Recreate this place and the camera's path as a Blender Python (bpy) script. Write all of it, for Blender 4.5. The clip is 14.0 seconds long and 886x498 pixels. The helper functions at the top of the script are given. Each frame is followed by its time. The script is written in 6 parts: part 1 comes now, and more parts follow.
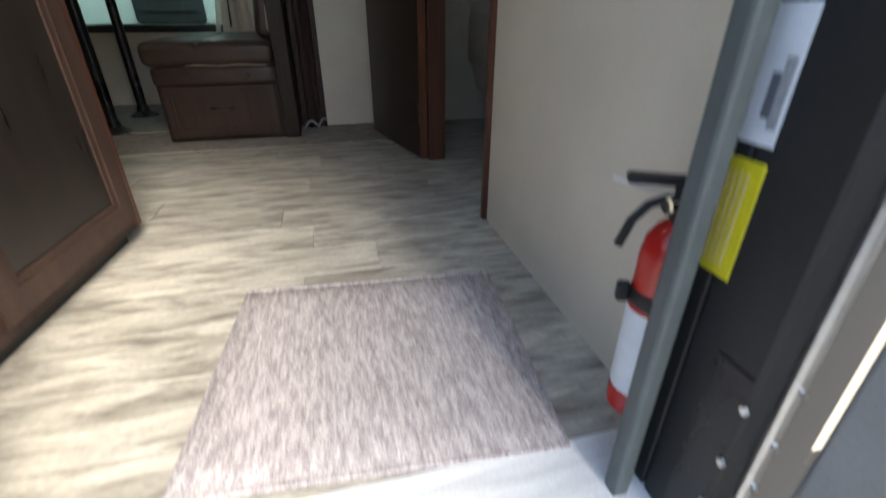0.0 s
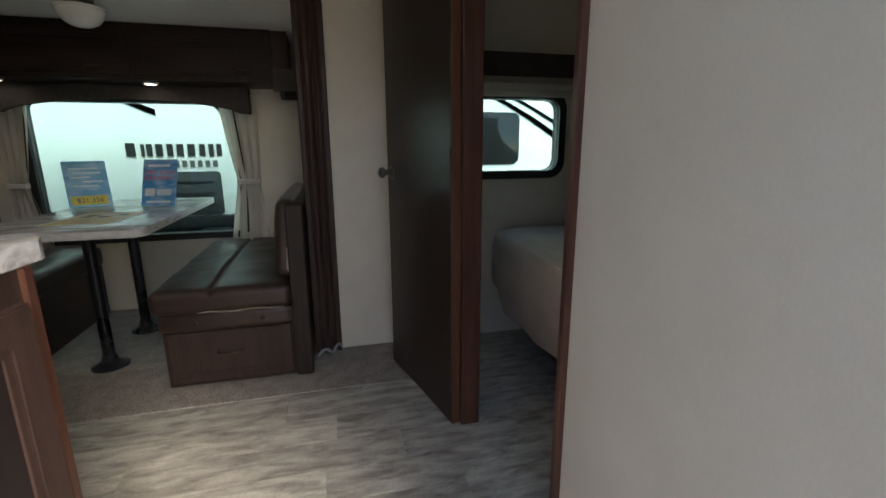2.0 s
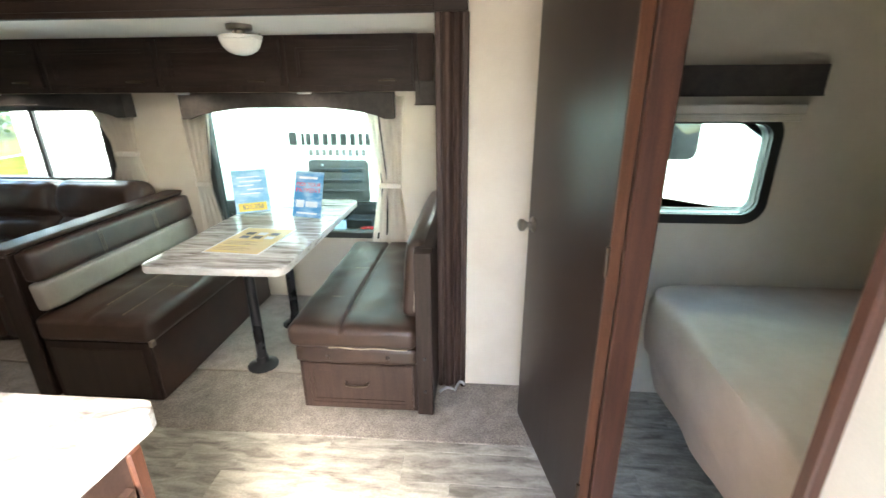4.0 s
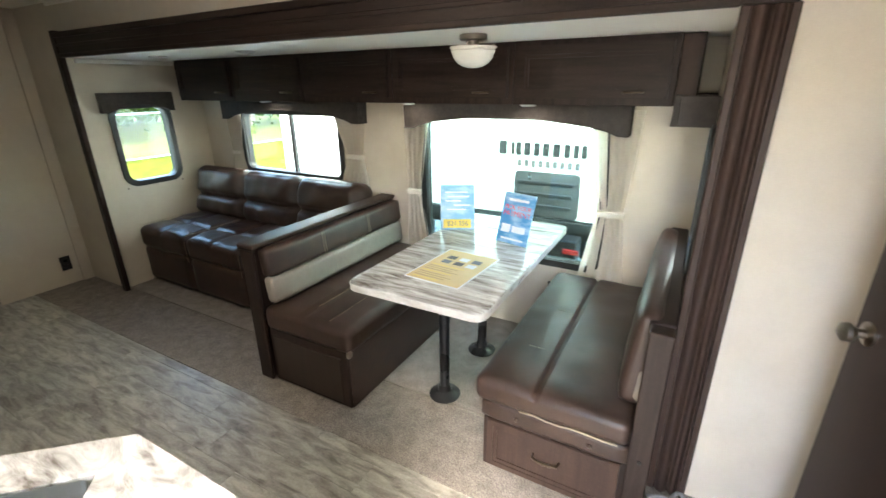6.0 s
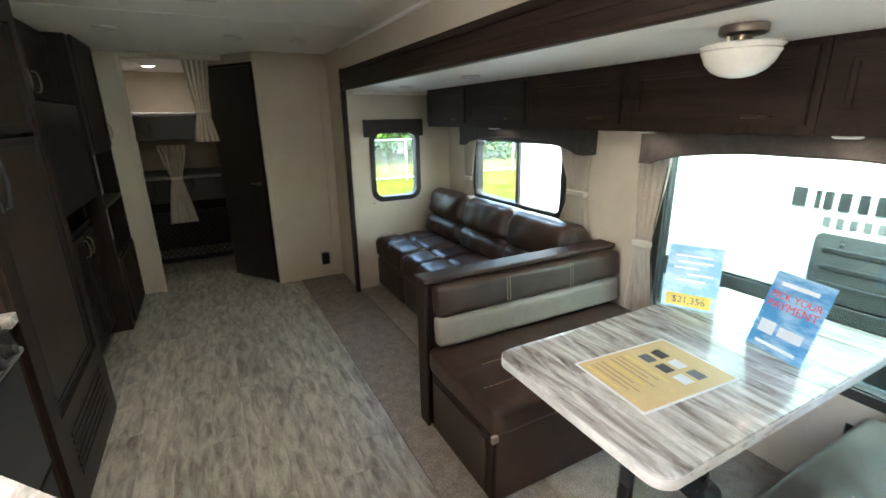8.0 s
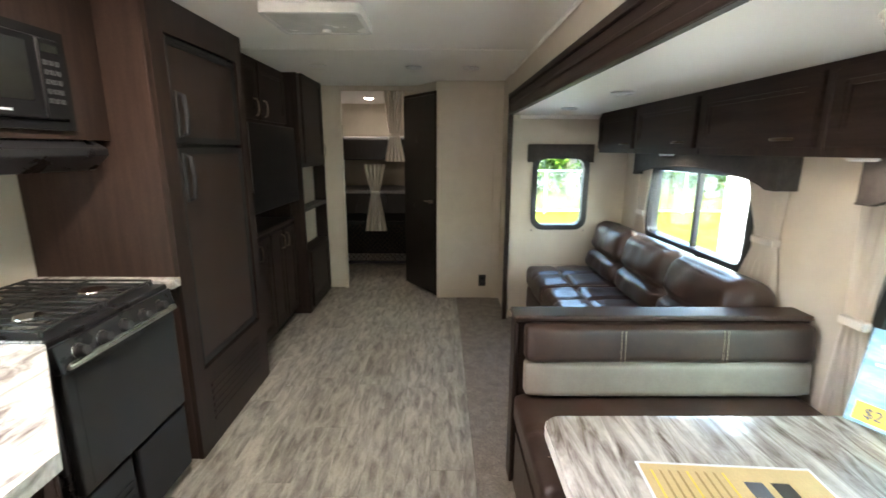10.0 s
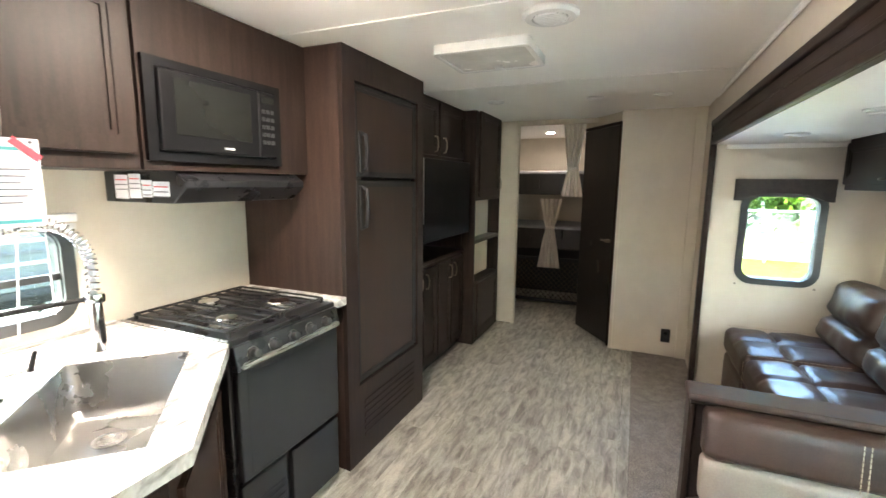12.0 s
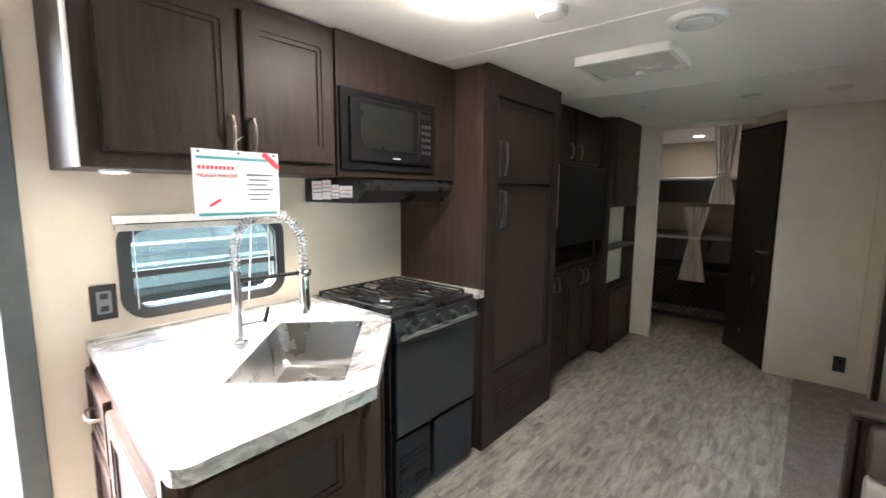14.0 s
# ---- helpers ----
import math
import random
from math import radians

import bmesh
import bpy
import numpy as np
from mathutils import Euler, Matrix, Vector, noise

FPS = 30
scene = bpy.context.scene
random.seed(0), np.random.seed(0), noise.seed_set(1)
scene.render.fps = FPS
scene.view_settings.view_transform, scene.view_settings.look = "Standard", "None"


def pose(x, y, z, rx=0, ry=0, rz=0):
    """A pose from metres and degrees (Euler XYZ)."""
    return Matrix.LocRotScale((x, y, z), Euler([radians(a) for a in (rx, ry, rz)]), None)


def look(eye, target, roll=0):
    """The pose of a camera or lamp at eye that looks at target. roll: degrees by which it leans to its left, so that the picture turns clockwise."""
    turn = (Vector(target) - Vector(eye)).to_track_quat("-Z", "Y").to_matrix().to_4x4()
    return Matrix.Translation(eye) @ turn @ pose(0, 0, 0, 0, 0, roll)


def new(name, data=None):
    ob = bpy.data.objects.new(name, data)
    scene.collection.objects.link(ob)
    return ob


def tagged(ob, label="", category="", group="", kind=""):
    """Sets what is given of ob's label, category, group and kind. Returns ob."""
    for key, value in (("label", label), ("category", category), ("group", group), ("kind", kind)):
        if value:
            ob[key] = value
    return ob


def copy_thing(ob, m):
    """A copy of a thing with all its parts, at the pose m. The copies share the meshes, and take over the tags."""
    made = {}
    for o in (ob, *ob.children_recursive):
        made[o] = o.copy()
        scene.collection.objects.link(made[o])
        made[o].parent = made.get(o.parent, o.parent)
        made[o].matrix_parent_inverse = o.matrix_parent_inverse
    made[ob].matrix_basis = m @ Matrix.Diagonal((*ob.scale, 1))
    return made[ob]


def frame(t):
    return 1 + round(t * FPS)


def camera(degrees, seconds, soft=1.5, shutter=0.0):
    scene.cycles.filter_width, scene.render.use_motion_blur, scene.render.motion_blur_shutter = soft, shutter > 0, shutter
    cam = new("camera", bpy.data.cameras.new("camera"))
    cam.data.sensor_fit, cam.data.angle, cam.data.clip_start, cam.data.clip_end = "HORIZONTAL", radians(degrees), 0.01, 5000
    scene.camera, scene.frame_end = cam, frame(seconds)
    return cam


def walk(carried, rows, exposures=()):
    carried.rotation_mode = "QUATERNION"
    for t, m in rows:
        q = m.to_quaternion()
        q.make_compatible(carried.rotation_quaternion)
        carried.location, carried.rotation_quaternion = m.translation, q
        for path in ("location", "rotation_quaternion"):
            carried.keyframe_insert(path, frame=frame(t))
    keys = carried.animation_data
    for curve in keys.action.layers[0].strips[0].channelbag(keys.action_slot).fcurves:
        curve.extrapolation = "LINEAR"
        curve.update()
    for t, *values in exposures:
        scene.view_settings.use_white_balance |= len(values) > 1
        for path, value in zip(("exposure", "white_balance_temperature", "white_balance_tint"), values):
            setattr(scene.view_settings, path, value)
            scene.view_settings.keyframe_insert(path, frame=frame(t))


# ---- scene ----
cam = camera(90.1, 14.0, shutter=0.4)
PATH = [
    (0, (0.535, -0.483, 0.569), (0.956, 1.233, -0.370), -0.0),
    (0.5, (0.512, -0.372, 0.746), (0.947, 1.411, -0.050), -0.3),
    (1, (0.468, -0.288, 0.819), (0.93, 1.556, 0.194), 0.0),
    (1.5, (0.483, -0.162, 0.923), (0.956, 1.729, 0.474), -0.2),
    (2, (0.494, -0.070, 1.046), (0.972, 1.820, 0.596), -0.3),
    (4.5, (0.553, 0.376, 1.468), (0.164, 2.196, 0.739), -0.4),
    (5, (0.457, 0.473, 1.489), (-0.15, 2.227, 0.744), -0.2),
    (5.5, (0.369, 0.55, 1.508), (-0.407, 2.238, 0.766), -0.5),
    (6, (0.322, 0.609, 1.512), (-0.594, 2.244, 0.813), -0.6),
    (6.5, (0.285, 0.724, 1.514), (-0.849, 2.233, 0.854), -1.0),
    (7, (0.26, 0.862, 1.509), (-1.134, 2.159, 0.896), -1.7),
    (7.5, (0.227, 0.991, 1.501), (-1.348, 2.071, 0.909), -1.5),
    (10, (0.192, 1.612, 1.432), (-1.759, 1.623, 0.993), 0.2),
    (10.5, (0.118, 1.655, 1.442), (-1.819, 1.358, 1.04), 0.2),
    (11, (0.041, 1.69, 1.458), (-1.858, 1.18, 1.091), 1.0),
    (11.5, (0.007, 1.7, 1.447), (-1.852, 1.039, 1.118), 1.2),
    (12, (0.041, 1.71, 1.432), (-1.775, 0.928, 1.135), 0.6),
    (12.5, (0.116, 1.72, 1.429), (-1.64, 0.804, 1.151), 0.5),
    (13, (0.178, 1.748, 1.43), (-1.511, 0.708, 1.171), 0.3),
    (13.5, (0.21, 1.771, 1.414), (-1.403, 0.618, 1.15), 0.4),
    (14, (0.234, 1.767, 1.403), (-1.293, 0.501, 1.146), 0.4),
]
walk(cam, [(t, look(eye, target, roll)) for t, eye, target, roll in PATH],
     exposures=[(0.0, 2.42, 7000, 7), (0.8, 2.32, 6950, 8), (2.2, 2.85, 7100, 11), (4.3, 5.3, 7300, 10), (7.7, 5.15, 7100, 11), (9.8, 5.6, 7150, 15), (11.5, 6.4, 7150, 15), (13.0, 6.15, 6850, 14), (14.0, 5.65, 6600, 14)])

# ---- world, sun, exposure ----
world = bpy.data.worlds.new("sky")
scene.world = world
world.use_nodes = True
wn = world.node_tree
sky = wn.nodes.new("ShaderNodeTexSky")
sky.sky_type = 'NISHITA'
sky.sun_disc = False
sky.sun_elevation = radians(47)
sky.sun_rotation = radians(151)
wn.links.new(sky.outputs[0], wn.nodes["Background"].inputs[0])
wn.nodes["Background"].inputs[1].default_value = 0.15
sun_data = bpy.data.lights.new("sun", 'SUN')
sun_data.energy = 1.8
sun_data.angle = radians(30)
sun_data.color = (1.0, 0.95, 0.88)
sun = new("sun", sun_data)
sun.matrix_world = look((2.6, -5.2, 6.25), (0, 0, 0))


# ---- materials ----
def mat(name, col, rough=0.5, metal=0.0, col2=None, scale=(8, 8, 8), detail=4.0, bump=0.0, bump_scale=200.0, coat=0.0,
        fine=0.06, lo=0.35, hi=0.65, rot=(0, 0, 0), rvar=0.08, obj_random=0.0, distort=0.0, spec=0.5):
    m = bpy.data.materials.new(name)
    m.use_nodes = True
    nt = m.node_tree
    b = nt.nodes["Principled BSDF"]
    b.inputs["Metallic"].default_value = metal
    b.inputs["Roughness"].default_value = rough
    b.inputs["Coat Weight"].default_value = coat
    b.inputs["Specular IOR Level"].default_value = spec
    co = nt.nodes.new("ShaderNodeTexCoord")
    mp = nt.nodes.new("ShaderNodeMapping")
    mp.inputs["Scale"].default_value = scale
    mp.inputs["Rotation"].default_value = [radians(a) for a in rot]
    nt.links.new(co.outputs["Object"], mp.inputs[0])
    nz = nt.nodes.new("ShaderNodeTexNoise")
    nz.inputs["Scale"].default_value = 1.0
    nz.inputs["Detail"].default_value = detail
    nz.inputs["Roughness"].default_value = 0.62
    nz.inputs["Distortion"].default_value = distort
    nt.links.new(mp.outputs[0], nz.inputs["Vector"])
    if obj_random:
        oi0 = nt.nodes.new("ShaderNodeObjectInfo")
        sh = nt.nodes.new("ShaderNodeVectorMath")
        sh.operation = 'MULTIPLY_ADD'
        nt.links.new(oi0.outputs["Random"], sh.inputs[0])
        sh.inputs[1].default_value = (37.0, 91.0, 53.0)
        nt.links.new(mp.outputs[0], sh.inputs[2])
        nt.links.new(sh.outputs[0], nz.inputs["Vector"])
    rp = nt.nodes.new("ShaderNodeValToRGB")
    c2 = col2 if col2 else tuple(c * 0.82 for c in col)
    rp.color_ramp.elements[0].position, rp.color_ramp.elements[0].color = lo, (*c2, 1)
    rp.color_ramp.elements[1].position, rp.color_ramp.elements[1].color = hi, (*col, 1)
    nt.links.new(nz.outputs[0], rp.inputs[0])
    out = rp.outputs[0]
    n2 = nt.nodes.new("ShaderNodeTexNoise")
    n2.inputs["Scale"].default_value = bump_scale
    n2.inputs["Detail"].default_value = 3.0
    nt.links.new(co.outputs["Object"], n2.inputs["Vector"])
    if fine:
        mr = nt.nodes.new("ShaderNodeMapRange")
        mr.inputs["From Min"].default_value, mr.inputs["From Max"].default_value = 0.3, 0.7
        mr.inputs["To Min"].default_value, mr.inputs["To Max"].default_value = 1 - fine, 1 + fine
        nt.links.new(n2.outputs[0], mr.inputs["Value"])
        mx = nt.nodes.new("ShaderNodeVectorMath")
        mx.operation = 'SCALE'
        nt.links.new(out, mx.inputs[0])
        nt.links.new(mr.outputs[0], mx.inputs["Scale"])
        out = mx.outputs[0]
    if obj_random:
        oi = nt.nodes.new("ShaderNodeObjectInfo")
        mr2 = nt.nodes.new("ShaderNodeMapRange")
        mr2.inputs["To Min"].default_value, mr2.inputs["To Max"].default_value = 1 - obj_random, 1 + obj_random
        nt.links.new(oi.outputs["Random"], mr2.inputs["Value"])
        mx2 = nt.nodes.new("ShaderNodeVectorMath")
        mx2.operation = 'SCALE'
        nt.links.new(out, mx2.inputs[0])
        nt.links.new(mr2.outputs[0], mx2.inputs["Scale"])
        out = mx2.outputs[0]
    nt.links.new(out, b.inputs["Base Color"])
    if rvar:
        mr3 = nt.nodes.new("ShaderNodeMapRange")
        mr3.inputs["To Min"].default_value, mr3.inputs["To Max"].default_value = max(0.02, rough - rvar), min(1, rough + rvar)
        nt.links.new(nz.outputs[0], mr3.inputs["Value"])
        nt.links.new(mr3.outputs[0], b.inputs["Roughness"])
    if bump:
        bp = nt.nodes.new("ShaderNodeBump")
        bp.inputs["Strength"].default_value = bump
        bp.inputs["Distance"].default_value = 0.004
        nt.links.new(n2.outputs[0], bp.inputs["Height"])
        nt.links.new(bp.outputs[0], b.inputs["Normal"])
    return m


def glow(name, col, strength):
    m = bpy.data.materials.new(name)
    m.use_nodes = True
    b = m.node_tree.nodes["Principled BSDF"]
    b.inputs["Base Color"].default_value = (*col, 1)
    b.inputs["Roughness"].default_value = 0.4
    b.inputs["Emission Color"].default_value = (*col, 1)
    b.inputs["Emission Strength"].default_value = strength
    return m


def glass_mat(name, col=(0.93, 0.96, 0.95), rough=0.0):
    m = bpy.data.materials.new(name)
    m.use_nodes = True
    nt = m.node_tree
    for n in list(nt.nodes):
        if n.type != 'OUTPUT_MATERIAL':
            nt.nodes.remove(n)
    o = [n for n in nt.nodes if n.type == 'OUTPUT_MATERIAL'][0]
    tr = nt.nodes.new("ShaderNodeBsdfTransparent")
    tr.inputs[0].default_value = (*col, 1)
    gl = nt.nodes.new("ShaderNodeBsdfGlossy")
    gl.inputs["Roughness"].default_value = rough
    lw = nt.nodes.new("ShaderNodeLayerWeight")
    lw.inputs[0].default_value = 0.5
    pw = nt.nodes.new("ShaderNodeMath")
    pw.operation = 'POWER'
    pw.inputs[1].default_value = 4.5
    nt.links.new(lw.outputs["Facing"], pw.inputs[0])
    fr = nt.nodes.new("ShaderNodeMapRange")
    fr.inputs["To Min"].default_value, fr.inputs["To Max"].default_value = 0.03, 0.8
    nt.links.new(pw.outputs[0], fr.inputs["Value"])
    mx = nt.nodes.new("ShaderNodeMixShader")
    nt.links.new(fr.outputs[0], mx.inputs[0])
    nt.links.new(tr.outputs[0], mx.inputs[1])
    nt.links.new(gl.outputs[0], mx.inputs[2])
    nt.links.new(mx.outputs[0], o.inputs[0])
    return m


M_WALL = mat("wallpaper", (0.635, 0.565, 0.462), 0.6, col2=(0.59, 0.52, 0.423), scale=(5, 5, 5), bump=0.12, bump_scale=260, fine=0.03)
M_CEIL = mat("ceiling_panel", (0.91, 0.885, 0.835), 0.5, col2=(0.885, 0.86, 0.81), scale=(3, 3, 3), bump=0.08, bump_scale=300, fine=0.02)
M_WOOD = mat("espresso_wood", (0.034, 0.0212, 0.0166), 0.45, col2=(0.018, 0.0113, 0.0095), scale=(38, 38, 3.2), bump=0.05, bump_scale=130, rvar=0.07, fine=0.12, spec=0.2)
M_WOODX = mat("espresso_wood_lying", (0.034, 0.0212, 0.0166), 0.45, col2=(0.018, 0.0113, 0.0095), scale=(3.2, 38, 38), bump=0.05, bump_scale=130, rvar=0.07, fine=0.12, spec=0.2)
M_PANEL = mat("walnut_side_panel", (0.056, 0.034, 0.0270), 0.46, col2=(0.037, 0.0225, 0.0182), scale=(30, 30, 2.2), bump=0.04, bump_scale=130, fine=0.1, spec=0.2)
M_EDGE = mat("reddish_wood_edge", (0.105, 0.042, 0.026), 0.36, col2=(0.062, 0.026, 0.017), scale=(40, 40, 2.5), fine=0.1, spec=0.35)
M_DOOREDGE = mat("red_brown_door_edge", (0.15, 0.060, 0.032), 0.42, col2=(0.092, 0.037, 0.021), scale=(40, 40, 2.5), fine=0.1, spec=0.3)
M_INSET = mat("black_brown_inset", (0.022, 0.017, 0.015), 0.30, col2=(0.014, 0.011, 0.010), scale=(20, 20, 3), fine=0.08)
M_LEATHER = mat("brown_leatherette", (0.057, 0.0315, 0.0225), 0.38, col2=(0.034, 0.0205, 0.0162), scale=(7, 7, 7), bump=0.22, bump_scale=190, fine=0.1, rvar=0.1, spec=0.38)
M_SINK = mat("satin_sink_steel", (0.53, 0.525, 0.51), 0.28, 1.0, col2=(0.47, 0.465, 0.45), scale=(5, 5, 5), rvar=0.05, fine=0.02)
# glow of the added bunk room fill, not of a known lamp
M_BUNKFILL = glow("added_bunk_fill_lens", (1.0, 0.93, 0.84), 4.0)
M_BEIGE = mat("beige_leatherette", (0.27, 0.23, 0.19), 0.48, col2=(0.23, 0.195, 0.16), scale=(9, 9, 9), bump=0.2, bump_scale=190)
M_STITCH = mat("pale_thread", (0.42, 0.34, 0.25), 0.8)
M_PLANK = mat("grey_oak_vinyl", (0.47, 0.44, 0.38), 0.40, col2=(0.165, 0.148, 0.125), scale=(6.5, 26, 26), detail=10, lo=0.33, hi=0.62,
              bump=0.06, bump_scale=90, fine=0.10, obj_random=0.12, rvar=0.08, distort=0.5)
M_CARPET = mat("grey_carpet", (0.36, 0.315, 0.275), 0.95, col2=(0.265, 0.23, 0.20), scale=(14, 14, 14), bump=0.9, bump_scale=190, fine=0.48, rvar=0)
M_CARPET2 = mat("taupe_carpet", (0.29, 0.255, 0.222), 0.95, col2=(0.21, 0.183, 0.16), scale=(14, 14, 14), bump=0.9, bump_scale=190, fine=0.48, rvar=0)
M_RUG = mat("woven_mat", (0.46, 0.415, 0.41), 0.95, col2=(0.255, 0.225, 0.225), scale=(130, 26, 55), detail=4, bump=0.8, bump_scale=260, fine=0.3, rvar=0, lo=0.34, hi=0.64)
M_TOP = mat("streaked_laminate", (0.62, 0.60, 0.57), 0.20, col2=(0.13, 0.105, 0.088), scale=(3.6, 26, 10), detail=7, lo=0.32, hi=0.62, rot=(0, 0, -60), fine=0.06,
            bump_scale=60, rvar=0.05, distort=0.9)
M_TOPEDGE = mat("pale_edge_laminate", (0.60, 0.58, 0.54), 0.3, col2=(0.44, 0.41, 0.37), scale=(14, 14, 30), detail=5)
M_TOPK = mat("marbled_laminate", (0.70, 0.685, 0.66), 0.20, col2=(0.19, 0.172, 0.155), scale=(7, 15, 12), detail=9, lo=0.33, hi=0.57, rot=(0, 0, 25), fine=0.06,
             bump_scale=60, rvar=0.05, distort=1.4)
M_BLACK = mat("black_enamel", (0.016, 0.016, 0.018), 0.28, scale=(6, 6, 6), rvar=0.05, fine=0.1, spec=0.3)
M_BLACKM = mat("matt_black_plastic", (0.020, 0.020, 0.021), 0.5, scale=(9, 9, 9), fine=0.1, spec=0.3)
M_IRON = mat("cast_iron", (0.018, 0.018, 0.018), 0.55, scale=(20, 20, 20), bump=0.3, bump_scale=180)
M_DGLASS = mat("dark_glass", (0.010, 0.010, 0.011), 0.06, scale=(3, 3, 3), rvar=0.02, fine=0, spec=0.25)
M_MWGLASS = mat("smoky_door_glass", (0.014, 0.015, 0.014), 0.14, scale=(3, 3, 3), rvar=0.03, fine=0, spec=0.4)
M_STEEL = mat("brushed_steel", (0.56, 0.545, 0.52), 0.28, 1.0, col2=(0.46, 0.445, 0.42), scale=(4, 90, 90), rvar=0.08, fine=0.04)
M_CHROME = mat("chrome", (0.80, 0.80, 0.80), 0.10, 1.0, scale=(5, 5, 5), rvar=0.03, fine=0)
M_NICKEL = mat("brushed_nickel", (0.33, 0.285, 0.24), 0.34, 1.0, scale=(30, 30, 30), rvar=0.06, fine=0.05)
M_GREYP = mat("grey_plastic", (0.20, 0.20, 0.21), 0.4, scale=(9, 9, 9), rvar=0.05)
M_BRONZE = mat("dark_bronze", (0.11, 0.085, 0.065), 0.38, 1.0, scale=(30, 30, 30), rvar=0.06, fine=0.05)
M_WHITEP = mat("white_plastic", (0.76, 0.75, 0.72), 0.35, scale=(6, 6, 6), fine=0.02, rvar=0.05)
M_CURTAIN = mat("beige_curtain_cloth", (0.82, 0.765, 0.69), 0.85, col2=(0.76, 0.705, 0.63), scale=(18, 18, 6), bump=0.4, bump_scale=420, fine=0.08, rvar=0)
cn = M_CURTAIN.node_tree
tl = cn.nodes.new("ShaderNodeBsdfTranslucent")
tl.inputs[0].default_value = (0.88, 0.82, 0.74, 1)
ms = cn.nodes.new("ShaderNodeMixShader")
ms.inputs[0].default_value = 0.3
cn.links.new(cn.nodes["Principled BSDF"].outputs[0], ms.inputs[1])
cn.links.new(tl.outputs[0], ms.inputs[2])
cn.links.new(ms.outputs[0], [n for n in cn.nodes if n.type == 'OUTPUT_MATERIAL'][0].inputs[0])
M_VALANCE = mat("dark_brown_valance_cloth", (0.052, 0.042, 0.037), 0.8, col2=(0.036, 0.029, 0.026), scale=(30, 30, 30), bump=0.5, bump_scale=420, fine=0.25, rvar=0)
M_FRAMEB = mat("black_window_frame", (0.018, 0.019, 0.019), 0.4, scale=(12, 12, 12))
M_GLASS = glass_mat("window_glass", (0.84, 0.93, 0.925))
M_GLASSG = glass_mat("green_tinted_window_glass", (0.58, 0.725, 0.71))
M_TINT = glass_mat("tinted_window_glass", (0.52, 0.61, 0.59))
M_FROST = mat("frosted_white_glass", (0.78, 0.76, 0.71), 0.25, scale=(5, 5, 5), fine=0.02)
M_LED = glow("led_diffuser", (1.0, 0.93, 0.84), 4.2)
M_PUCK = glow("puck_lens", (1.0, 0.93, 0.84), 2.2)
M_BED = mat("taupe_bedspread", (0.56, 0.445, 0.365), 0.85, col2=(0.49, 0.385, 0.315), scale=(6, 6, 6), bump=0.5, bump_scale=320, fine=0.06, rvar=0)
M_BUNK = mat("grey_mattress_cloth", (0.33, 0.33, 0.34), 0.85, col2=(0.26, 0.26, 0.27), scale=(14, 14, 14), bump=0.4, bump_scale=300, rvar=0)
M_FIBER = mat("white_fibreglass", (0.66, 0.68, 0.68), 0.3, col2=(0.62, 0.64, 0.64), scale=(1.2, 1.2, 1.2), fine=0.01, coat=0.3)
M_DECAL = mat("charcoal_decal", (0.018, 0.019, 0.021), 0.45, scale=(6, 6, 6))
M_DECALG = mat("silver_decal", (0.10, 0.10, 0.105), 0.4, scale=(6, 6, 6))
M_DECALR = mat("dark_red_decal", (0.24, 0.045, 0.035), 0.4, scale=(6, 6, 6))
M_HATCH = mat("charcoal_hatch_plastic", (0.034, 0.036, 0.038), 0.5, scale=(8, 8, 8))
M_RED = mat("red_enamel", (0.50, 0.018, 0.016), 0.25, scale=(6, 6, 6), rvar=0.05)
M_YELLOW = mat("yellow_label", (0.66, 0.56, 0.02), 0.45, scale=(6, 6, 6))
M_PAPER = mat("white_paper", (0.76, 0.78, 0.82), 0.6, scale=(8, 8, 8), fine=0.02)
M_INK = mat("grey_ink", (0.12, 0.13, 0.15), 0.6)
# paler than the deep blue: the price card's sheen is put into this colour
M_BLUE = mat("blue_print", (0.17, 0.42, 0.62), 0.3, col2=(0.38, 0.60, 0.74), scale=(9, 9, 26), detail=3, lo=0.4, hi=0.6)
M_REDINK = mat("red_ink", (0.72, 0.05, 0.08), 0.5)
M_WHITEINK = mat("white_ink", (0.80, 0.82, 0.85), 0.5)
M_YELINK = mat("yellow_ink", (0.80, 0.60, 0.10), 0.5)
M_TANINK = mat("tan_ink", (0.40, 0.27, 0.11), 0.6)
M_TEAL = mat("teal_ink", (0.06, 0.33, 0.36), 0.5)
M_KRAFT = mat("tan_printed_sheet", (0.62, 0.46, 0.22), 0.5, col2=(0.56, 0.41, 0.19), scale=(10, 10, 10))
M_ALU = mat("aluminium", (0.62, 0.63, 0.64), 0.34, 1.0, col2=(0.54, 0.55, 0.56), scale=(5, 60, 60), rvar=0.08)
M_SEAL = mat("grey_rubber_seal", (0.085, 0.10, 0.10), 0.55, scale=(20, 20, 20))
M_DOORGREY = mat("grey_door_skin", (0.20, 0.20, 0.205), 0.5, scale=(4, 4, 4))
M_LEAF = mat("leaf_green", (0.034, 0.078, 0.002), 0.7, spec=0.12, col2=(0.014, 0.036, 0.002), scale=(1.3, 1.3, 1.3), fine=0.2)
M_DOOR = mat("dark_brown_door_skin", (0.036, 0.023, 0.0178), 0.32, col2=(0.027, 0.017, 0.0135), scale=(30, 30, 2), fine=0.08, spec=0.35)
M_FRIDGE = mat("brown_refrigerator_panel", (0.042, 0.026, 0.0195), 0.44, col2=(0.031, 0.019, 0.0148), scale=(30, 30, 2.5), fine=0.1, spec=0.3)
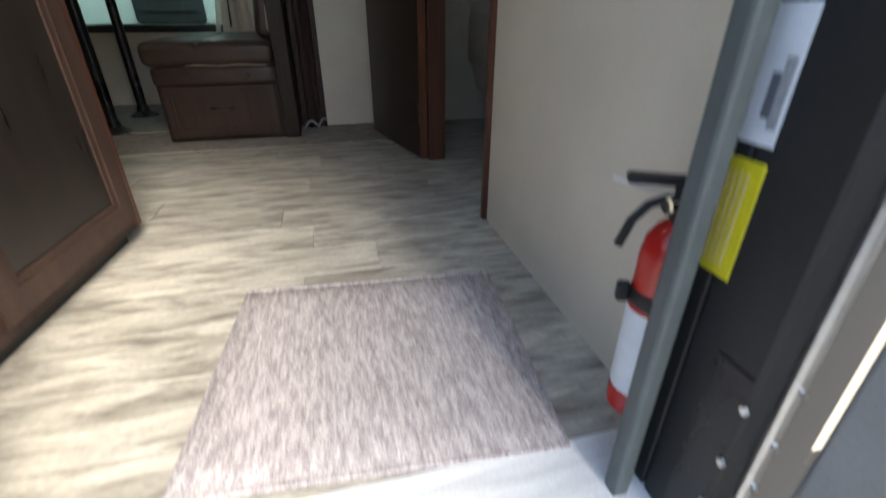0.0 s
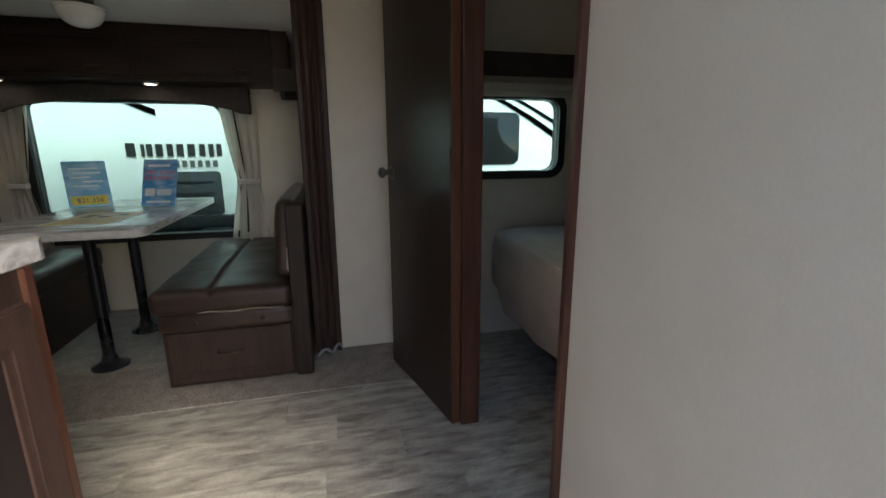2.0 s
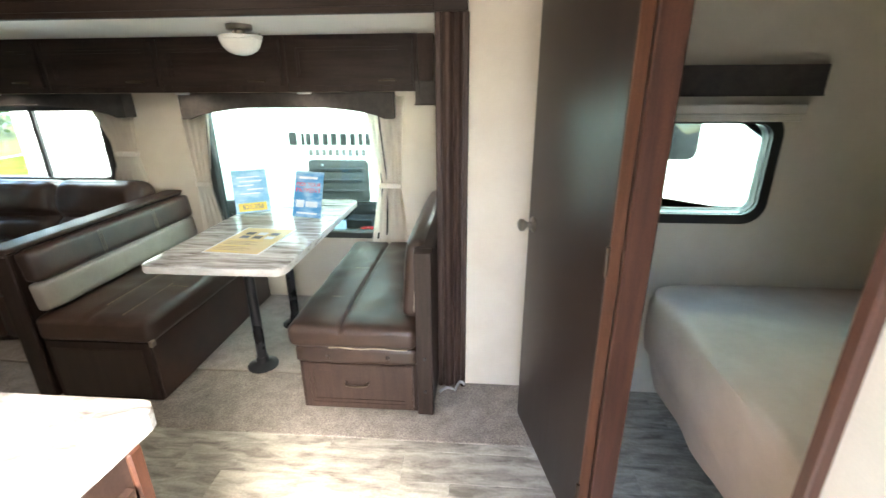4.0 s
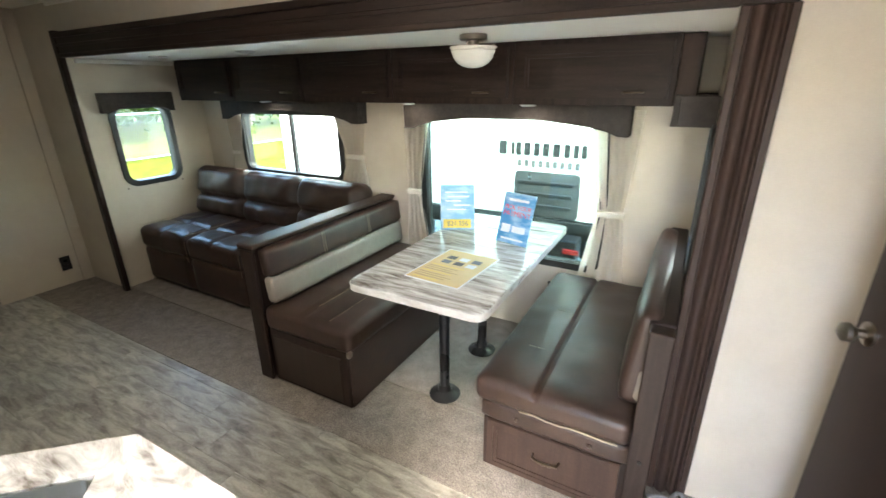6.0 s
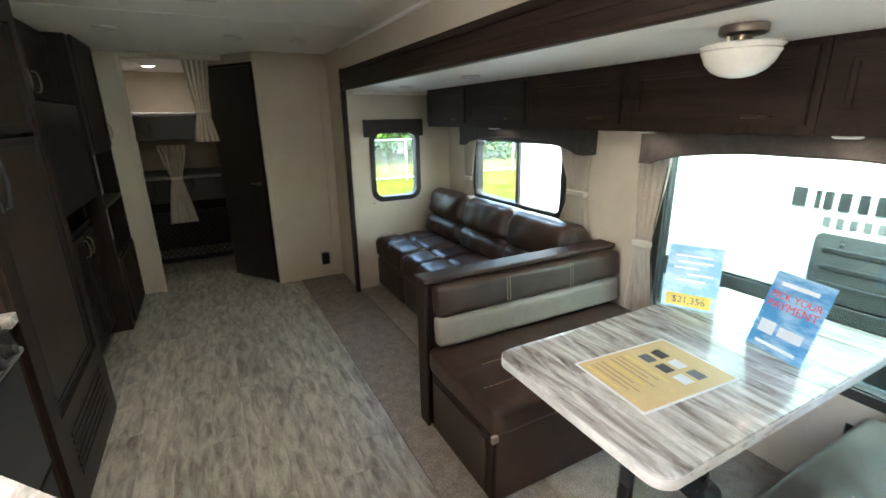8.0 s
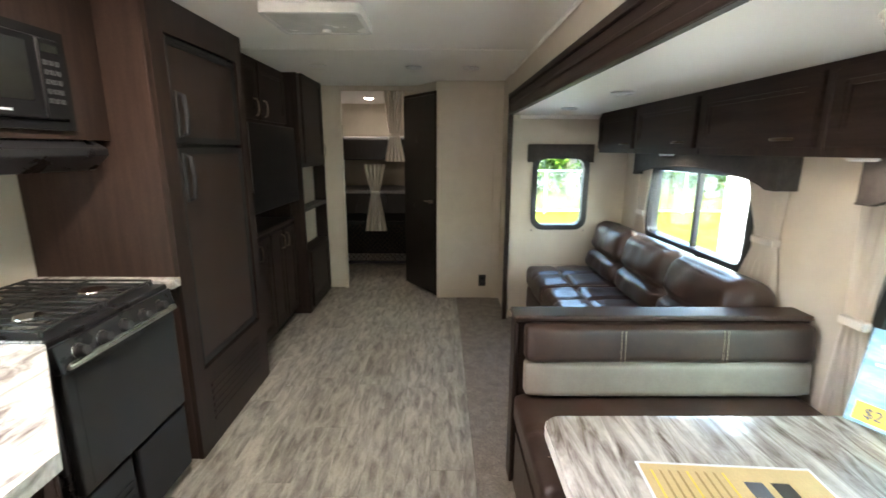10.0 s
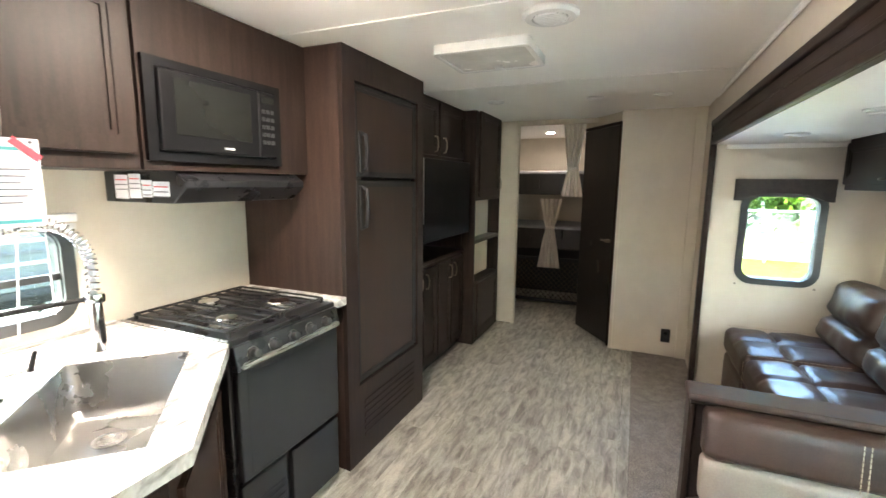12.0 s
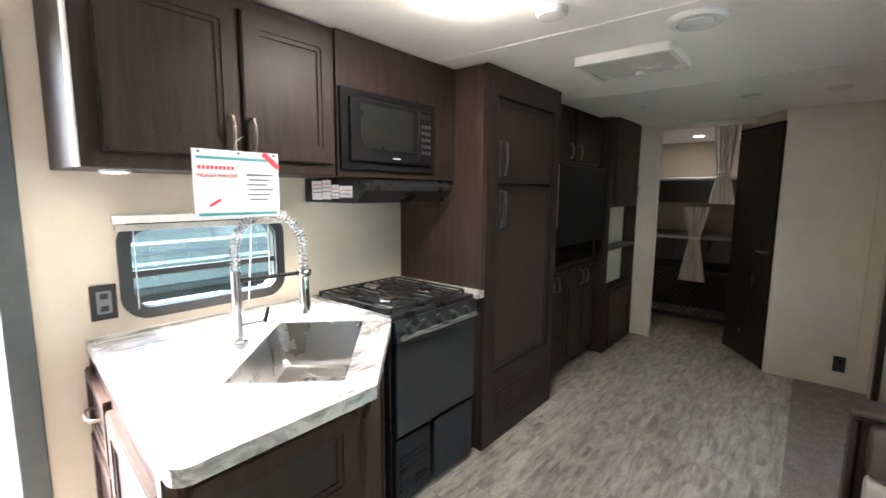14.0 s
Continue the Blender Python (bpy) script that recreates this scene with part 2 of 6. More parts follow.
M_OVEN = mat("satin_black_oven_skin", (0.026, 0.027, 0.028), 0.36, scale=(4, 4, 4), rvar=0.05, fine=0.05, spec=0.35)
M_BLACKD = mat("deep_black_appliance_plastic", (0.008, 0.008, 0.009), 0.35, scale=(6, 6, 6), rvar=0.04, fine=0.05, spec=0.12)
M_BLUE2 = mat("deep_blue_print", (0.06, 0.27, 0.55), 0.4, col2=(0.30, 0.50, 0.68), scale=(9, 9, 26), detail=3, lo=0.4, hi=0.6, spec=0.25)
M_SILL = mat("pale_satin_aluminium", (0.80, 0.81, 0.81), 0.45, 0.25, scale=(5, 60, 60), rvar=0.06)
M_SIDING = mat("grey_green_siding", (0.12, 0.13, 0.122), 0.5, col2=(0.10, 0.108, 0.10), scale=(1.5, 1.5, 1.5), fine=0.03)
M_GRIP = mat("charcoal_grip_plastic", (0.022, 0.023, 0.025), 0.55, scale=(9, 9, 9), spec=0.3)
M_BARK = mat("bark", (0.12, 0.09, 0.065), 0.9, scale=(9, 9, 2), bump=0.6, bump_scale=40)
M_GALV = mat("galvanised_steel", (0.45, 0.46, 0.47), 0.45, 0.8, scale=(9, 9, 9))


# ---- mesh helpers ----
def bx(bm, x0, x1, y0, y1, z0, z1, bev=0.0, seg=1):
    r = bmesh.ops.create_cube(bm, size=1.0, matrix=Matrix.Translation(((x0 + x1) / 2, (y0 + y1) / 2, (z0 + z1) / 2)) @ Matrix.Diagonal((abs(x1 - x0), abs(y1 - y0), abs(z1 - z0), 1)))
    vs = r["verts"]
    if bev:
        es = list({e for v in vs for e in v.link_edges})
        bmesh.ops.bevel(bm, geom=es, offset=bev, segments=seg, affect='EDGES', profile=0.5)
    return bm


def box(x0, x1, y0, y1, z0, z1, bev=0.003, seg=1):
    return bx(bmesh.new(), x0, x1, y0, y1, z0, z1, bev, seg)


def cyl(bm, p, q, r0, r1=None, n=16):
    p, q = Vector(p), Vector(q)
    d = q - p
    m = Matrix.Translation((p + q) / 2) @ d.to_track_quat("Z", "Y").to_matrix().to_4x4()
    bmesh.ops.create_cone(bm, cap_ends=True, segments=n, radius1=r0, radius2=r0 if r1 is None else r1, depth=d.length, matrix=m)
    return bm


def lathe(bm, prof, c, n=28):
    rings = []
    for r, z in prof:
        rings.append([bm.verts.new((c[0] + r * math.cos(2 * math.pi * i / n), c[1] + r * math.sin(2 * math.pi * i / n), c[2] + z)) for i in range(n)])
    for a, b in zip(rings, rings[1:]):
        for i in range(n):
            bm.faces.new((a[i], a[(i + 1) % n], b[(i + 1) % n], b[i]))
    bm.faces.new(rings[0][::-1])
    bm.faces.new(rings[-1])
    bmesh.ops.recalc_face_normals(bm, faces=bm.faces)
    return bm


def tube(bm, pts, r, n=10):
    pts = [Vector(p) for p in pts]
    rings = []
    for i, p in enumerate(pts):
        d = (pts[min(i + 1, len(pts) - 1)] - pts[max(i - 1, 0)]).normalized()
        m = d.to_track_quat("Z", "Y").to_matrix()
        rings.append([bm.verts.new(p + m @ Vector((r * math.cos(2 * math.pi * k / n), r * math.sin(2 * math.pi * k / n), 0))) for k in range(n)])
    for a, b in zip(rings, rings[1:]):
        off = min(range(n), key=lambda s: (b[s].co - a[0].co).length)
        for k in range(n):
            bm.faces.new((a[k], a[(k + 1) % n], b[(k + 1 + off) % n], b[(k + off) % n]))
    bm.faces.new(rings[0][::-1])
    bm.faces.new(rings[-1])
    bmesh.ops.recalc_face_normals(bm, faces=bm.faces)
    return bm


def poly_slab(outline, z0, z1, bev=0.0):
    bm = bmesh.new()
    lo = [bm.verts.new((x, y, z0)) for x, y in outline]
    hi = [bm.verts.new((x, y, z1)) for x, y in outline]
    n = len(lo)
    bm.faces.new(lo[::-1])
    top = bm.faces.new(hi)
    for i in range(n):
        bm.faces.new((lo[i], lo[(i + 1) % n], hi[(i + 1) % n], hi[i]))
    bmesh.ops.recalc_face_normals(bm, faces=bm.faces)
    if bev:
        bmesh.ops.bevel(bm, geom=list(top.edges), offset=bev, segments=2, affect='EDGES', profile=0.5)
    return bm


def round_rect(x0, x1, y0, y1, r, n=6):
    pts = []
    for cx, cy, a0 in ((x1 - r, y1 - r, 0), (x0 + r, y1 - r, 90), (x0 + r, y0 + r, 180), (x1 - r, y0 + r, 270)):
        for i in range(n + 1):
            a = radians(a0 + 90 * i / n)
            pts.append((cx + r * math.cos(a), cy + r * math.sin(a)))
    return pts


def ring_slab(outer, inner, z0, z1):
    """A flat frame between two outlines with the same count of points."""
    bm = bmesh.new()
    o0, o1 = [[bm.verts.new((x, y, z)) for x, y in outer] for z in (z0, z1)]
    i0, i1 = [[bm.verts.new((x, y, z)) for x, y in inner] for z in (z0, z1)]
    n = len(outer)
    for k in range(n):
        j = (k + 1) % n
        bm.faces.new((o1[k], o1[j], i1[j], i1[k]))
        bm.faces.new((o0[j], o0[k], i0[k], i0[j]))
        bm.faces.new((o0[k], o0[j], o1[j], o1[k]))
        bm.faces.new((i0[j], i0[k], i1[k], i1[j]))
    bmesh.ops.recalc_face_normals(bm, faces=bm.faces)
    return bm


def cushion(sx, sy, sz, r=0.03, puff=0.012, cuts=14, grooves_x=(), grooves_y=(), depth=0.012, width=0.014, wrinkle=0.003, seed=0.0):
    """A soft box centred at the origin, with grooves pressed into its upper face and stuffed sides."""
    bm = bmesh.new()
    bmesh.ops.create_cube(bm, size=2.0)
    bmesh.ops.subdivide_edges(bm, edges=bm.edges[:], cuts=cuts, use_grid_fill=True)
    h = Vector((sx / 2, sy / 2, sz / 2))
    r = min(r, h.x * 0.9, h.y * 0.9, h.z * 0.9)
    for v in bm.verts:
        c = v.co
        q = Vector((c.x * h.x, c.y * h.y, c.z * h.z))
        core = Vector([max(-hh + r, min(hh - r, qq)) for hh, qq in zip(h, q)])
        d = q - core
        if d.length > 1e-6:
            q = core + d.normalized() * r
        q.z += math.copysign(puff, c.z) * (1 - c.x ** 4) * (1 - c.y ** 4) * (abs(c.z) > 0.6)
        if c.z > 0:
            g = 0.0
            for gx in grooves_x:
                g = max(g, math.exp(-((q.x - gx) / width) ** 2))
            for gy in grooves_y:
                g = max(g, math.exp(-((q.y - gy) / width) ** 2))
            q.z -= depth * g * c.z
        q += Vector((0, 0, 1)) * wrinkle * noise.noise(Vector((q.x * 9 + seed, q.y * 9, q.z * 9 + seed)))
        v.co = q
    return bm


def put(bm, m):
    bmesh.ops.transform(bm, matrix=m, verts=bm.verts)
    return bm


def part(name, bm, material, parent=None, label="", smooth=None):
    me = bpy.data.meshes.new(name)
    bm.normal_update()
    bm.to_mesh(me)
    bm.free()
    me.materials.append(material)
    if smooth is not None:
        me.polygons.foreach_set("use_smooth", [True] * len(me.polygons))
        me.set_sharp_from_angle(angle=radians(smooth))
    ob = new(name, me)
    if parent is not None:
        ob.parent = parent
    if label:
        ob["label"] = label
    return ob


def thing(name, label, category, group="", kind="", at=(0, 0, 0)):
    e = new(name)
    e.empty_display_size = 0.1
    e.location = (0, 0, 0)
    return tagged(e, label, category, group, kind)


def setting(name, bm, material, label, category="", smooth=None):
    return tagged(part(name, bm, material, None, "", smooth), label, category or name.split("_")[0], "", "structure")


def wall(name, axis, at, thick, u0, u1, z0, z1, holes, label):
    """A wall with rectangular openings through it; axis is the one its face looks along."""
    us = sorted({u0, u1, *[h[0] for h in holes], *[h[1] for h in holes]})
    zs = sorted({z0, z1, *[h[2] for h in holes], *[h[3] for h in holes]})
    us = [u for u in us if u0 <= u <= u1]
    zs = [z for z in zs if z0 <= z <= z1]
    solid = {}
    for i in range(len(us) - 1):
        for k in range(len(zs) - 1):
            cu, cz = (us[i] + us[i + 1]) / 2, (zs[k] + zs[k + 1]) / 2
            solid[i, k] = not any(h[0] < cu < h[1] and h[2] < cz < h[3] for h in holes)
    bm = bmesh.new()
    cache = {}

    def v(u, w, z):
        key = (round(u, 5), round(w, 5), round(z, 5))
        if key not in cache:
            cache[key] = bm.verts.new((u, w, z) if axis == "y" else (w, u, z))
        return cache[key]
    a, b = at, at + thick
    for (i, k), s in solid.items():
        if not s:
            continue
        p, q, lo, hi = us[i], us[i + 1], zs[k], zs[k + 1]
        for w in (a, b):
            bm.faces.new((v(p, w, lo), v(q, w, lo), v(q, w, hi), v(p, w, hi)))
        for di, dk, e in ((-1, 0, ((p, lo), (p, hi))), (1, 0, ((q, lo), (q, hi))), (0, -1, ((p, lo), (q, lo))), (0, 1, ((p, hi), (q, hi)))):
            if not solid.get((i + di, k + dk), False):
                (e0, f0), (e1, f1) = e
                bm.faces.new((v(e0, a, f0), v(e1, a, f1), v(e1, b, f1), v(e0, b, f0)))
    bmesh.ops.recalc_face_normals(bm, faces=bm.faces)
    return setting(name, bm, M_WALL, label, "wall")


def text_mesh(body, size, m, material, parent, name="lettering", extrude=0.0005, align='LEFT', label=""):
    cu = bpy.data.curves.new(name, 'FONT')
    cu.body, cu.size, cu.extrude, cu.align_x = body, size, extrude, align
    tmp = bpy.data.objects.new(name, cu)
    scene.collection.objects.link(tmp)
    me = bpy.data.meshes.new_from_object(tmp.evaluated_get(bpy.context.evaluated_depsgraph_get()))
    bpy.data.objects.remove(tmp)
    me.transform(m)
    me.materials.clear()
    me.materials.append(material)
    ob = new(name, me)
    ob.parent = parent
    if label:
        ob["label"] = label
    return ob


# faces: local x to the right seen from the front, local -y out of the face, z up
def face(x, y, z, rz):
    return pose(x, y, z, 0, 0, rz)


# ---- structure ----
YS, YN, YB = -0.115, 2.18, 3.12
XL, XR = -3.45, 0.385
CEIL, SCEIL = 2.03, 1.70
wall("wall_south", "y", YS, -0.07, -6.1, 3.05, -0.12, CEIL, [(0.045, 0.968, -0.02, 1.90), (-0.835, -0.25, 0.955, 1.27)], "cream papered side wall with entry door and galley window")
wall("wall_north", "y", YN, 0.05, -6.1, 3.05, -0.12, CEIL, [(XL, XR + 0.04, -0.02, SCEIL + 0.004), (1.05, 1.72, 0.905, 1.30)], "cream papered side wall with wide slide-out opening")
wall("wall_slide_back", "y", YB, 0.05, XL - 0.05, XR + 0.05, -0.02, SCEIL + 0.05, [(-1.21, -0.07, 0.49, 1.33), (-2.97, -1.93, 0.85, 1.315)], "cream papered slide-out back wall with two windows")
wall("wall_slide_rear", "x", XL, -0.05, YN + 0.05, YB, -0.02, SCEIL + 0.05, [(2.385, 2.79, 0.81, 1.375)], "cream papered slide-out end wall with small window")
wall("wall_slide_front", "x", XR, 0.05, YN + 0.05, YB, -0.02, SCEIL + 0.05, [(2.46, 2.86, 0.81, 1.33)], "cream papered slide-out end wall beside the bench")
wall("wall_bedroom", "x", 0.97, 0.022, YS, YN, 0.0, CEIL, [(0.735, 1.376, -0.01, 1.98)], "greyish cream bedroom partition with open doorway")
wall("wall_rear", "x", -3.98, -0.05, 1.60, YN, 0.0, CEIL, [], "plain cream papered partition at the rear", )
wall("wall_bunkroom", "x", -4.32, -0.04, YS, YN, 0.0, CEIL, [(0.635, 1.45, -0.01, 1.985)], "cream partition with opening to the bunk room")
wall("wall_bunk_back", "x", -6.05, -0.05, YS, YN, 0.0, CEIL, [], "cream wall behind the bunks")
wall("wall_bunk_side", "y", 1.62, 0.04, -6.05, -4.365, 0.0, CEIL, [], "cream side wall of the bunk room")
wall("wall_bedroom_end", "x", 3.0, 0.05, YS, YN, 0.0, CEIL, [], "cream end wall of the bedroom")
setting("ceiling", box(-6.1, 3.05, -0.2, 2.23, CEIL, CEIL + 0.05, 0), M_CEIL, "off-white smooth ceiling panels")
setting("ceiling_slide", box(XL - 0.05, XR + 0.05, YN + 0.0005, YB + 0.05, SCEIL, SCEIL + 0.05, 0), M_CEIL, "off-white low ceiling of the slide-out", "ceiling")
# thin battens that cover the joints of the ceiling panels
for x in (-2.73, -1.49, -0.25):
    setting("trim", box(x - 0.012, x + 0.012, YS + 0.002, 2.15, CEIL - 0.004, CEIL, 0.0015), M_CEIL, "flat off-white ceiling batten", "trim")
setting("trim", box(XL, 0.5, 2.160, 2.176, 2.004, CEIL - 0.001, 0.006), M_CEIL, "off-white cove strip under the ceiling", "trim")
setting("trim", box(XL, XL + 0.02, 2.24, YB - 0.002, SCEIL - 0.03, SCEIL - 0.001, 0.004), M_CEIL, "thin cream corner strip", "trim")

floor = setting("floor", box(-6.1, 3.05, -0.2, 2.2, -0.10, -0.008, 0), M_BLACKM, "grey oak vinyl plank floor", "floor")
setting("carpet", box(XL - 0.525, 0.96, 1.772, 2.195, -0.008, 0.004, 0.002), M_CARPET2, "taupe carpet strip before the slide-out", "carpet")
setting("carpet_slide", box(XL, XR, 2.20, YB, -0.06, 0.010, 0.004), M_CARPET, "grey looped carpet on the slide-out floor", "carpet")
setting("trim", box(XL, 0.37, 2.196, 2.204, 0.006, 0.0125, 0.001), M_BEIGE, "pale stitched carpet edge", "trim")
setting("base", box(XL - 0.05, XR + 0.05, 2.2, YB + 0.05, -0.16, -0.062, 0), M_BLACKM, "dark underside of the slide-out", "floor")


def casing(x0, x1, y0, y1, z0, z1, axis, label, m=None, name="trim"):
    bm = box(x0, x1, y0, y1, z0, z1, 0.003)
    return setting(name, bm, m or M_WOOD, label, "trim")


def fluted(x0, x1, z0, z1, y, t=0.034):
    """A moulded upright board that faces -y: flat edges, two broad swells and grooves between them."""
    prof = [(0.0, 0.0), (0.0, 0.62), (0.04, 0.75), (0.16, 0.75), (0.18, 0.45), (0.22, 0.42)]
    for k in range(9):
        prof.append((0.22 + 0.30 * k / 8, 0.45 + 0.50 * math.sin(math.pi * k / 8) ** 0.7))
    prof += [(0.55, 0.40), (0.58, 0.45)]
    for k in range(7):
        prof.append((0.58 + 0.20 * k / 6, 0.45 + 0.40 * math.sin(math.pi * k / 6) ** 0.7))
    prof += [(0.82, 0.42), (0.85, 0.80), (0.97, 0.80), (1.0, 0.65), (1.0, 0.0)]
    bm = bmesh.new()
    lo = [bm.verts.new((x0 + (x1 - x0) * u, y - 0.001 - t * d, z0)) for u, d in prof]
    hi = [bm.verts.new((x0 + (x1 - x0) * u, y - 0.001 - t * d, z1)) for u, d in prof]
    n = len(prof)
    for i in range(n):
        bm.faces.new((lo[i], lo[(i + 1) % n], hi[(i + 1) % n], hi[i]))
    bm.faces.new(lo[::-1])
    bm.faces.new(hi)
    bmesh.ops.recalc_face_normals(bm, faces=bm.faces)
    return bm


setting("trim_fluted", fluted(0.372, 0.506, 0.0, 1.6982, YN, 0.036), M_PANEL, "espresso fluted upright casing of the slide-out", "trim")
casing(XL - 0.005, XL + 0.05, 2.145, 2.179, 0.0, 1.86, "y", "espresso upright casing of the slide-out")


def beam():
    bm = box(XL + 0.05, 0.372, 2.150, 2.179, 1.6985, 1.845, 0.003)
    bx(bm, XL + 0.05, 0.50, 2.135, 2.152, 1.815, 1.848, 0.005, 2)
    bx(bm, XL + 0.05, 0.372, 2.142, 2.152, 1.6985, 1.722, 0.004, 2)
    bx(bm, XL + 0.05, 0.372, 2.144, 2.152, 1.762, 1.780, 0.003)
    bx(bm, 0.372, 0.50, 2.140, 2.179, 1.699, 1.8152, 0.003)
    return bm


setting("trim_header", beam(), M_WOODX, "espresso moulded header board over the slide-out", "trim")
# bedroom doorway casings
casing(0.955, 1.002, 0.715, 0.737, 0.0, 2.0, "x", "dark reddish casing on the partition's end", M_EDGE)
casing(0.929, 1.000, 1.374, 1.400, 0.0, 2.0, "x", "dark reddish casing of the bedroom doorway", M_EDGE)
casing(0.957, 1.000, 0.737, 1.374, 1.975, 2.0, "x", "dark casing over the bedroom doorway", M_EDGE)
casing(-4.3185, -4.295, 0.605, 0.637, 0.0, 2.01, "x", "cream casing of the bunk room opening", M_WALL)
casing(-4.005, -3.975, 1.575, 1.605, 0.0, CEIL, "x", "cream corner strip of the rear partition", M_WALL)
casing(-3.978, -3.96, 2.10, 2.178, 0.0, CEIL, "x", "cream corner strip beside the slide-out", M_WALL)


# ---- windows ----
def window(name, w, h, m, label, mullion=None, r=0.06, glass=None, rail=None):
    """A black framed window centred at the origin of m, in the local xz plane, room side towards -y."""
    e = tagged(new(name), label, "window", "", "structure")
    rot = m @ Matrix.Rotation(radians(90), 4, 'X')
    outer = round_rect(-w / 2 - 0.028, w / 2 + 0.028, -h / 2 - 0.028, h / 2 + 0.028, r + 0.028)
    inner = round_rect(-w / 2 + 0.012, w / 2 - 0.012, -h / 2 + 0.012, h / 2 - 0.012, r)
    fr = ring_slab(outer, inner, 0.0, 0.014)
    bmesh.ops.transform(fr, matrix=rot, verts=fr.verts)
    part("window_frame", fr, M_FRAMEB, e, "black moulded window frame", 40)
    o2 = round_rect(-w / 2 - 0.001, w / 2 + 0.001, -h / 2 - 0.001, h / 2 + 0.001, 0.004)
    i2 = round_rect(-w / 2 + 0.014, w / 2 - 0.014, -h / 2 + 0.014, h / 2 - 0.014, r)
    fr = ring_slab(o2, i2, -0.055, -0.004)
    bmesh.ops.transform(fr, matrix=rot, verts=fr.verts)
    part("window_lining", fr, M_FRAMEB, e, "", 40)
    gl = poly_slab(round_rect(-w / 2 + 0.005, w / 2 - 0.005, -h / 2 + 0.005, h / 2 - 0.005, 0.01), -0.032, -0.028)
    bmesh.ops.transform(gl, matrix=rot, verts=gl.verts)
    g = part("pane", gl, glass or M_GLASS, e)
    g.visible_shadow = False
    if mullion is not None:
        part("mullion", put(box(mullion - 0.014, mullion + 0.014, 0.010, 0.040, -h / 2, h / 2, 0.002), m), M_FRAMEB, e)
    if rail is not None:
        part("rail", put(box(-w / 2, w / 2, 0.008, 0.026, rail - 0.012, rail + 0.012, 0.002), m), M_FRAMEB, e)
    return e


window("window_1", 1.14, 0.84, face(-0.64, YB, 0.91, 0), "large black framed dinette window", r=0.05, glass=M_GLASSG)
window("window_2", 1.04, 0.465, face(-2.45, YB, 1.0825, 0), "black framed two-part sliding window over the sofa", mullion=0.02, r=0.05)
window("window_3", 0.405, 0.565, face(XL, 2.5875, 1.0925, 90), "small upright black framed window with rounded corners", r=0.07)
window("window_4", 0.40, 0.52, face(XR, 2.66, 1.07, -90), "small upright black framed window beside the bench", r=0.07)
window("window_5", 0.67, 0.395, face(1.385, YN, 1.1025, 0), "black framed bedroom window with rounded corners", r=0.06, glass=M_GLASSG)
window("window_6", 0.585, 0.315, face(-0.5425, YS, 1.1125, 180), "black framed galley window with rounded corners", r=0.06, glass=M_TINT, rail=-0.02)


def valance(width, h, d, m, label, ear=0.06, arch=0.075):
    """A padded cloth valance: board with an arched lower edge and returns at the ends."""
    e = thing("valance", label, "valance", "cloth valances over the windows")
    n = 24
    bm = bmesh.new()
    rows = []
    for i in range(n + 1):
        u = -width / 2 + width * i / n
        k = min(1.0, max(0.0, (width / 2 - abs(u) - ear) / (width * 0.5 - ear)))
        zb = -h + arch * (math.sin(k * math.pi / 2) ** 0.6 if k > 0 else 0)
        rows.append([bm.verts.new((u, -d, 0)), bm.verts.new((u, -d, zb)), bm.verts.new((u, -d + 0.02, zb)), bm.verts.new((u, -d + 0.02, 0))])
    for a, b in zip(rows, rows[1:]):
        for k in range(4):
            bm.faces.new((a[k], a[(k + 1) % 4], b[(k + 1) % 4], b[k]))
    bm.faces.new(rows[0])
    bm.faces.new(rows[-1][::-1])
    bmesh.ops.recalc_face_normals(bm, faces=bm.faces)
    part("front_board", put(bm, m), M_VALANCE, e, "", 30)
    for s in (-1, 1):
        x = s * (width / 2 - 0.011)
        part("side_board", put(box(x - 0.010, x + 0.010, -d + 0.0205, -0.001, -h, 0, 0.003), m), M_VALANCE, e)
    part("piping", put(tube(bmesh.new(), [(r_.x, -d - 0.001, r_.z) for r_ in [Vector((-width / 2 + width * i / 24, 0, -h + arch * (math.sin(min(1.0, max(0.0, (width / 2 - abs(-width / 2 + width * i / 24) - ear) / (width * 0.5 - ear))) * math.pi / 2) ** 0.6) + 0.004)) for i in range(25)]], 0.004, 6), m), M_VALANCE, e)
    return e


valance(1.335, 0.155, 0.10, face(-0.633, YB, 1.409, 0), "dark brown cloth valance with arched edge over the dinette window")
valance(1.41, 0.145, 0.10, face(-2.375, YB, 1.409, 0), "dark brown cloth valance with arched edge over the sofa window")
valance(0.52, 0.14, 0.06, face(XL, 2.57, 1.476, 90), "small dark brown cloth valance over the upright window", 0.05, 0.05)
valance(0.50, 0.115, 0.155, face(XR, 2.85, 1.462, -90), "small dark brown cloth valance over the bench's window", 0.05, 0.05)
valance(0.86, 0.11, 0.07, face(1.385, YN, 1.50, 0), "brown cloth valance over the bedroom window", 0.02, 0.0)


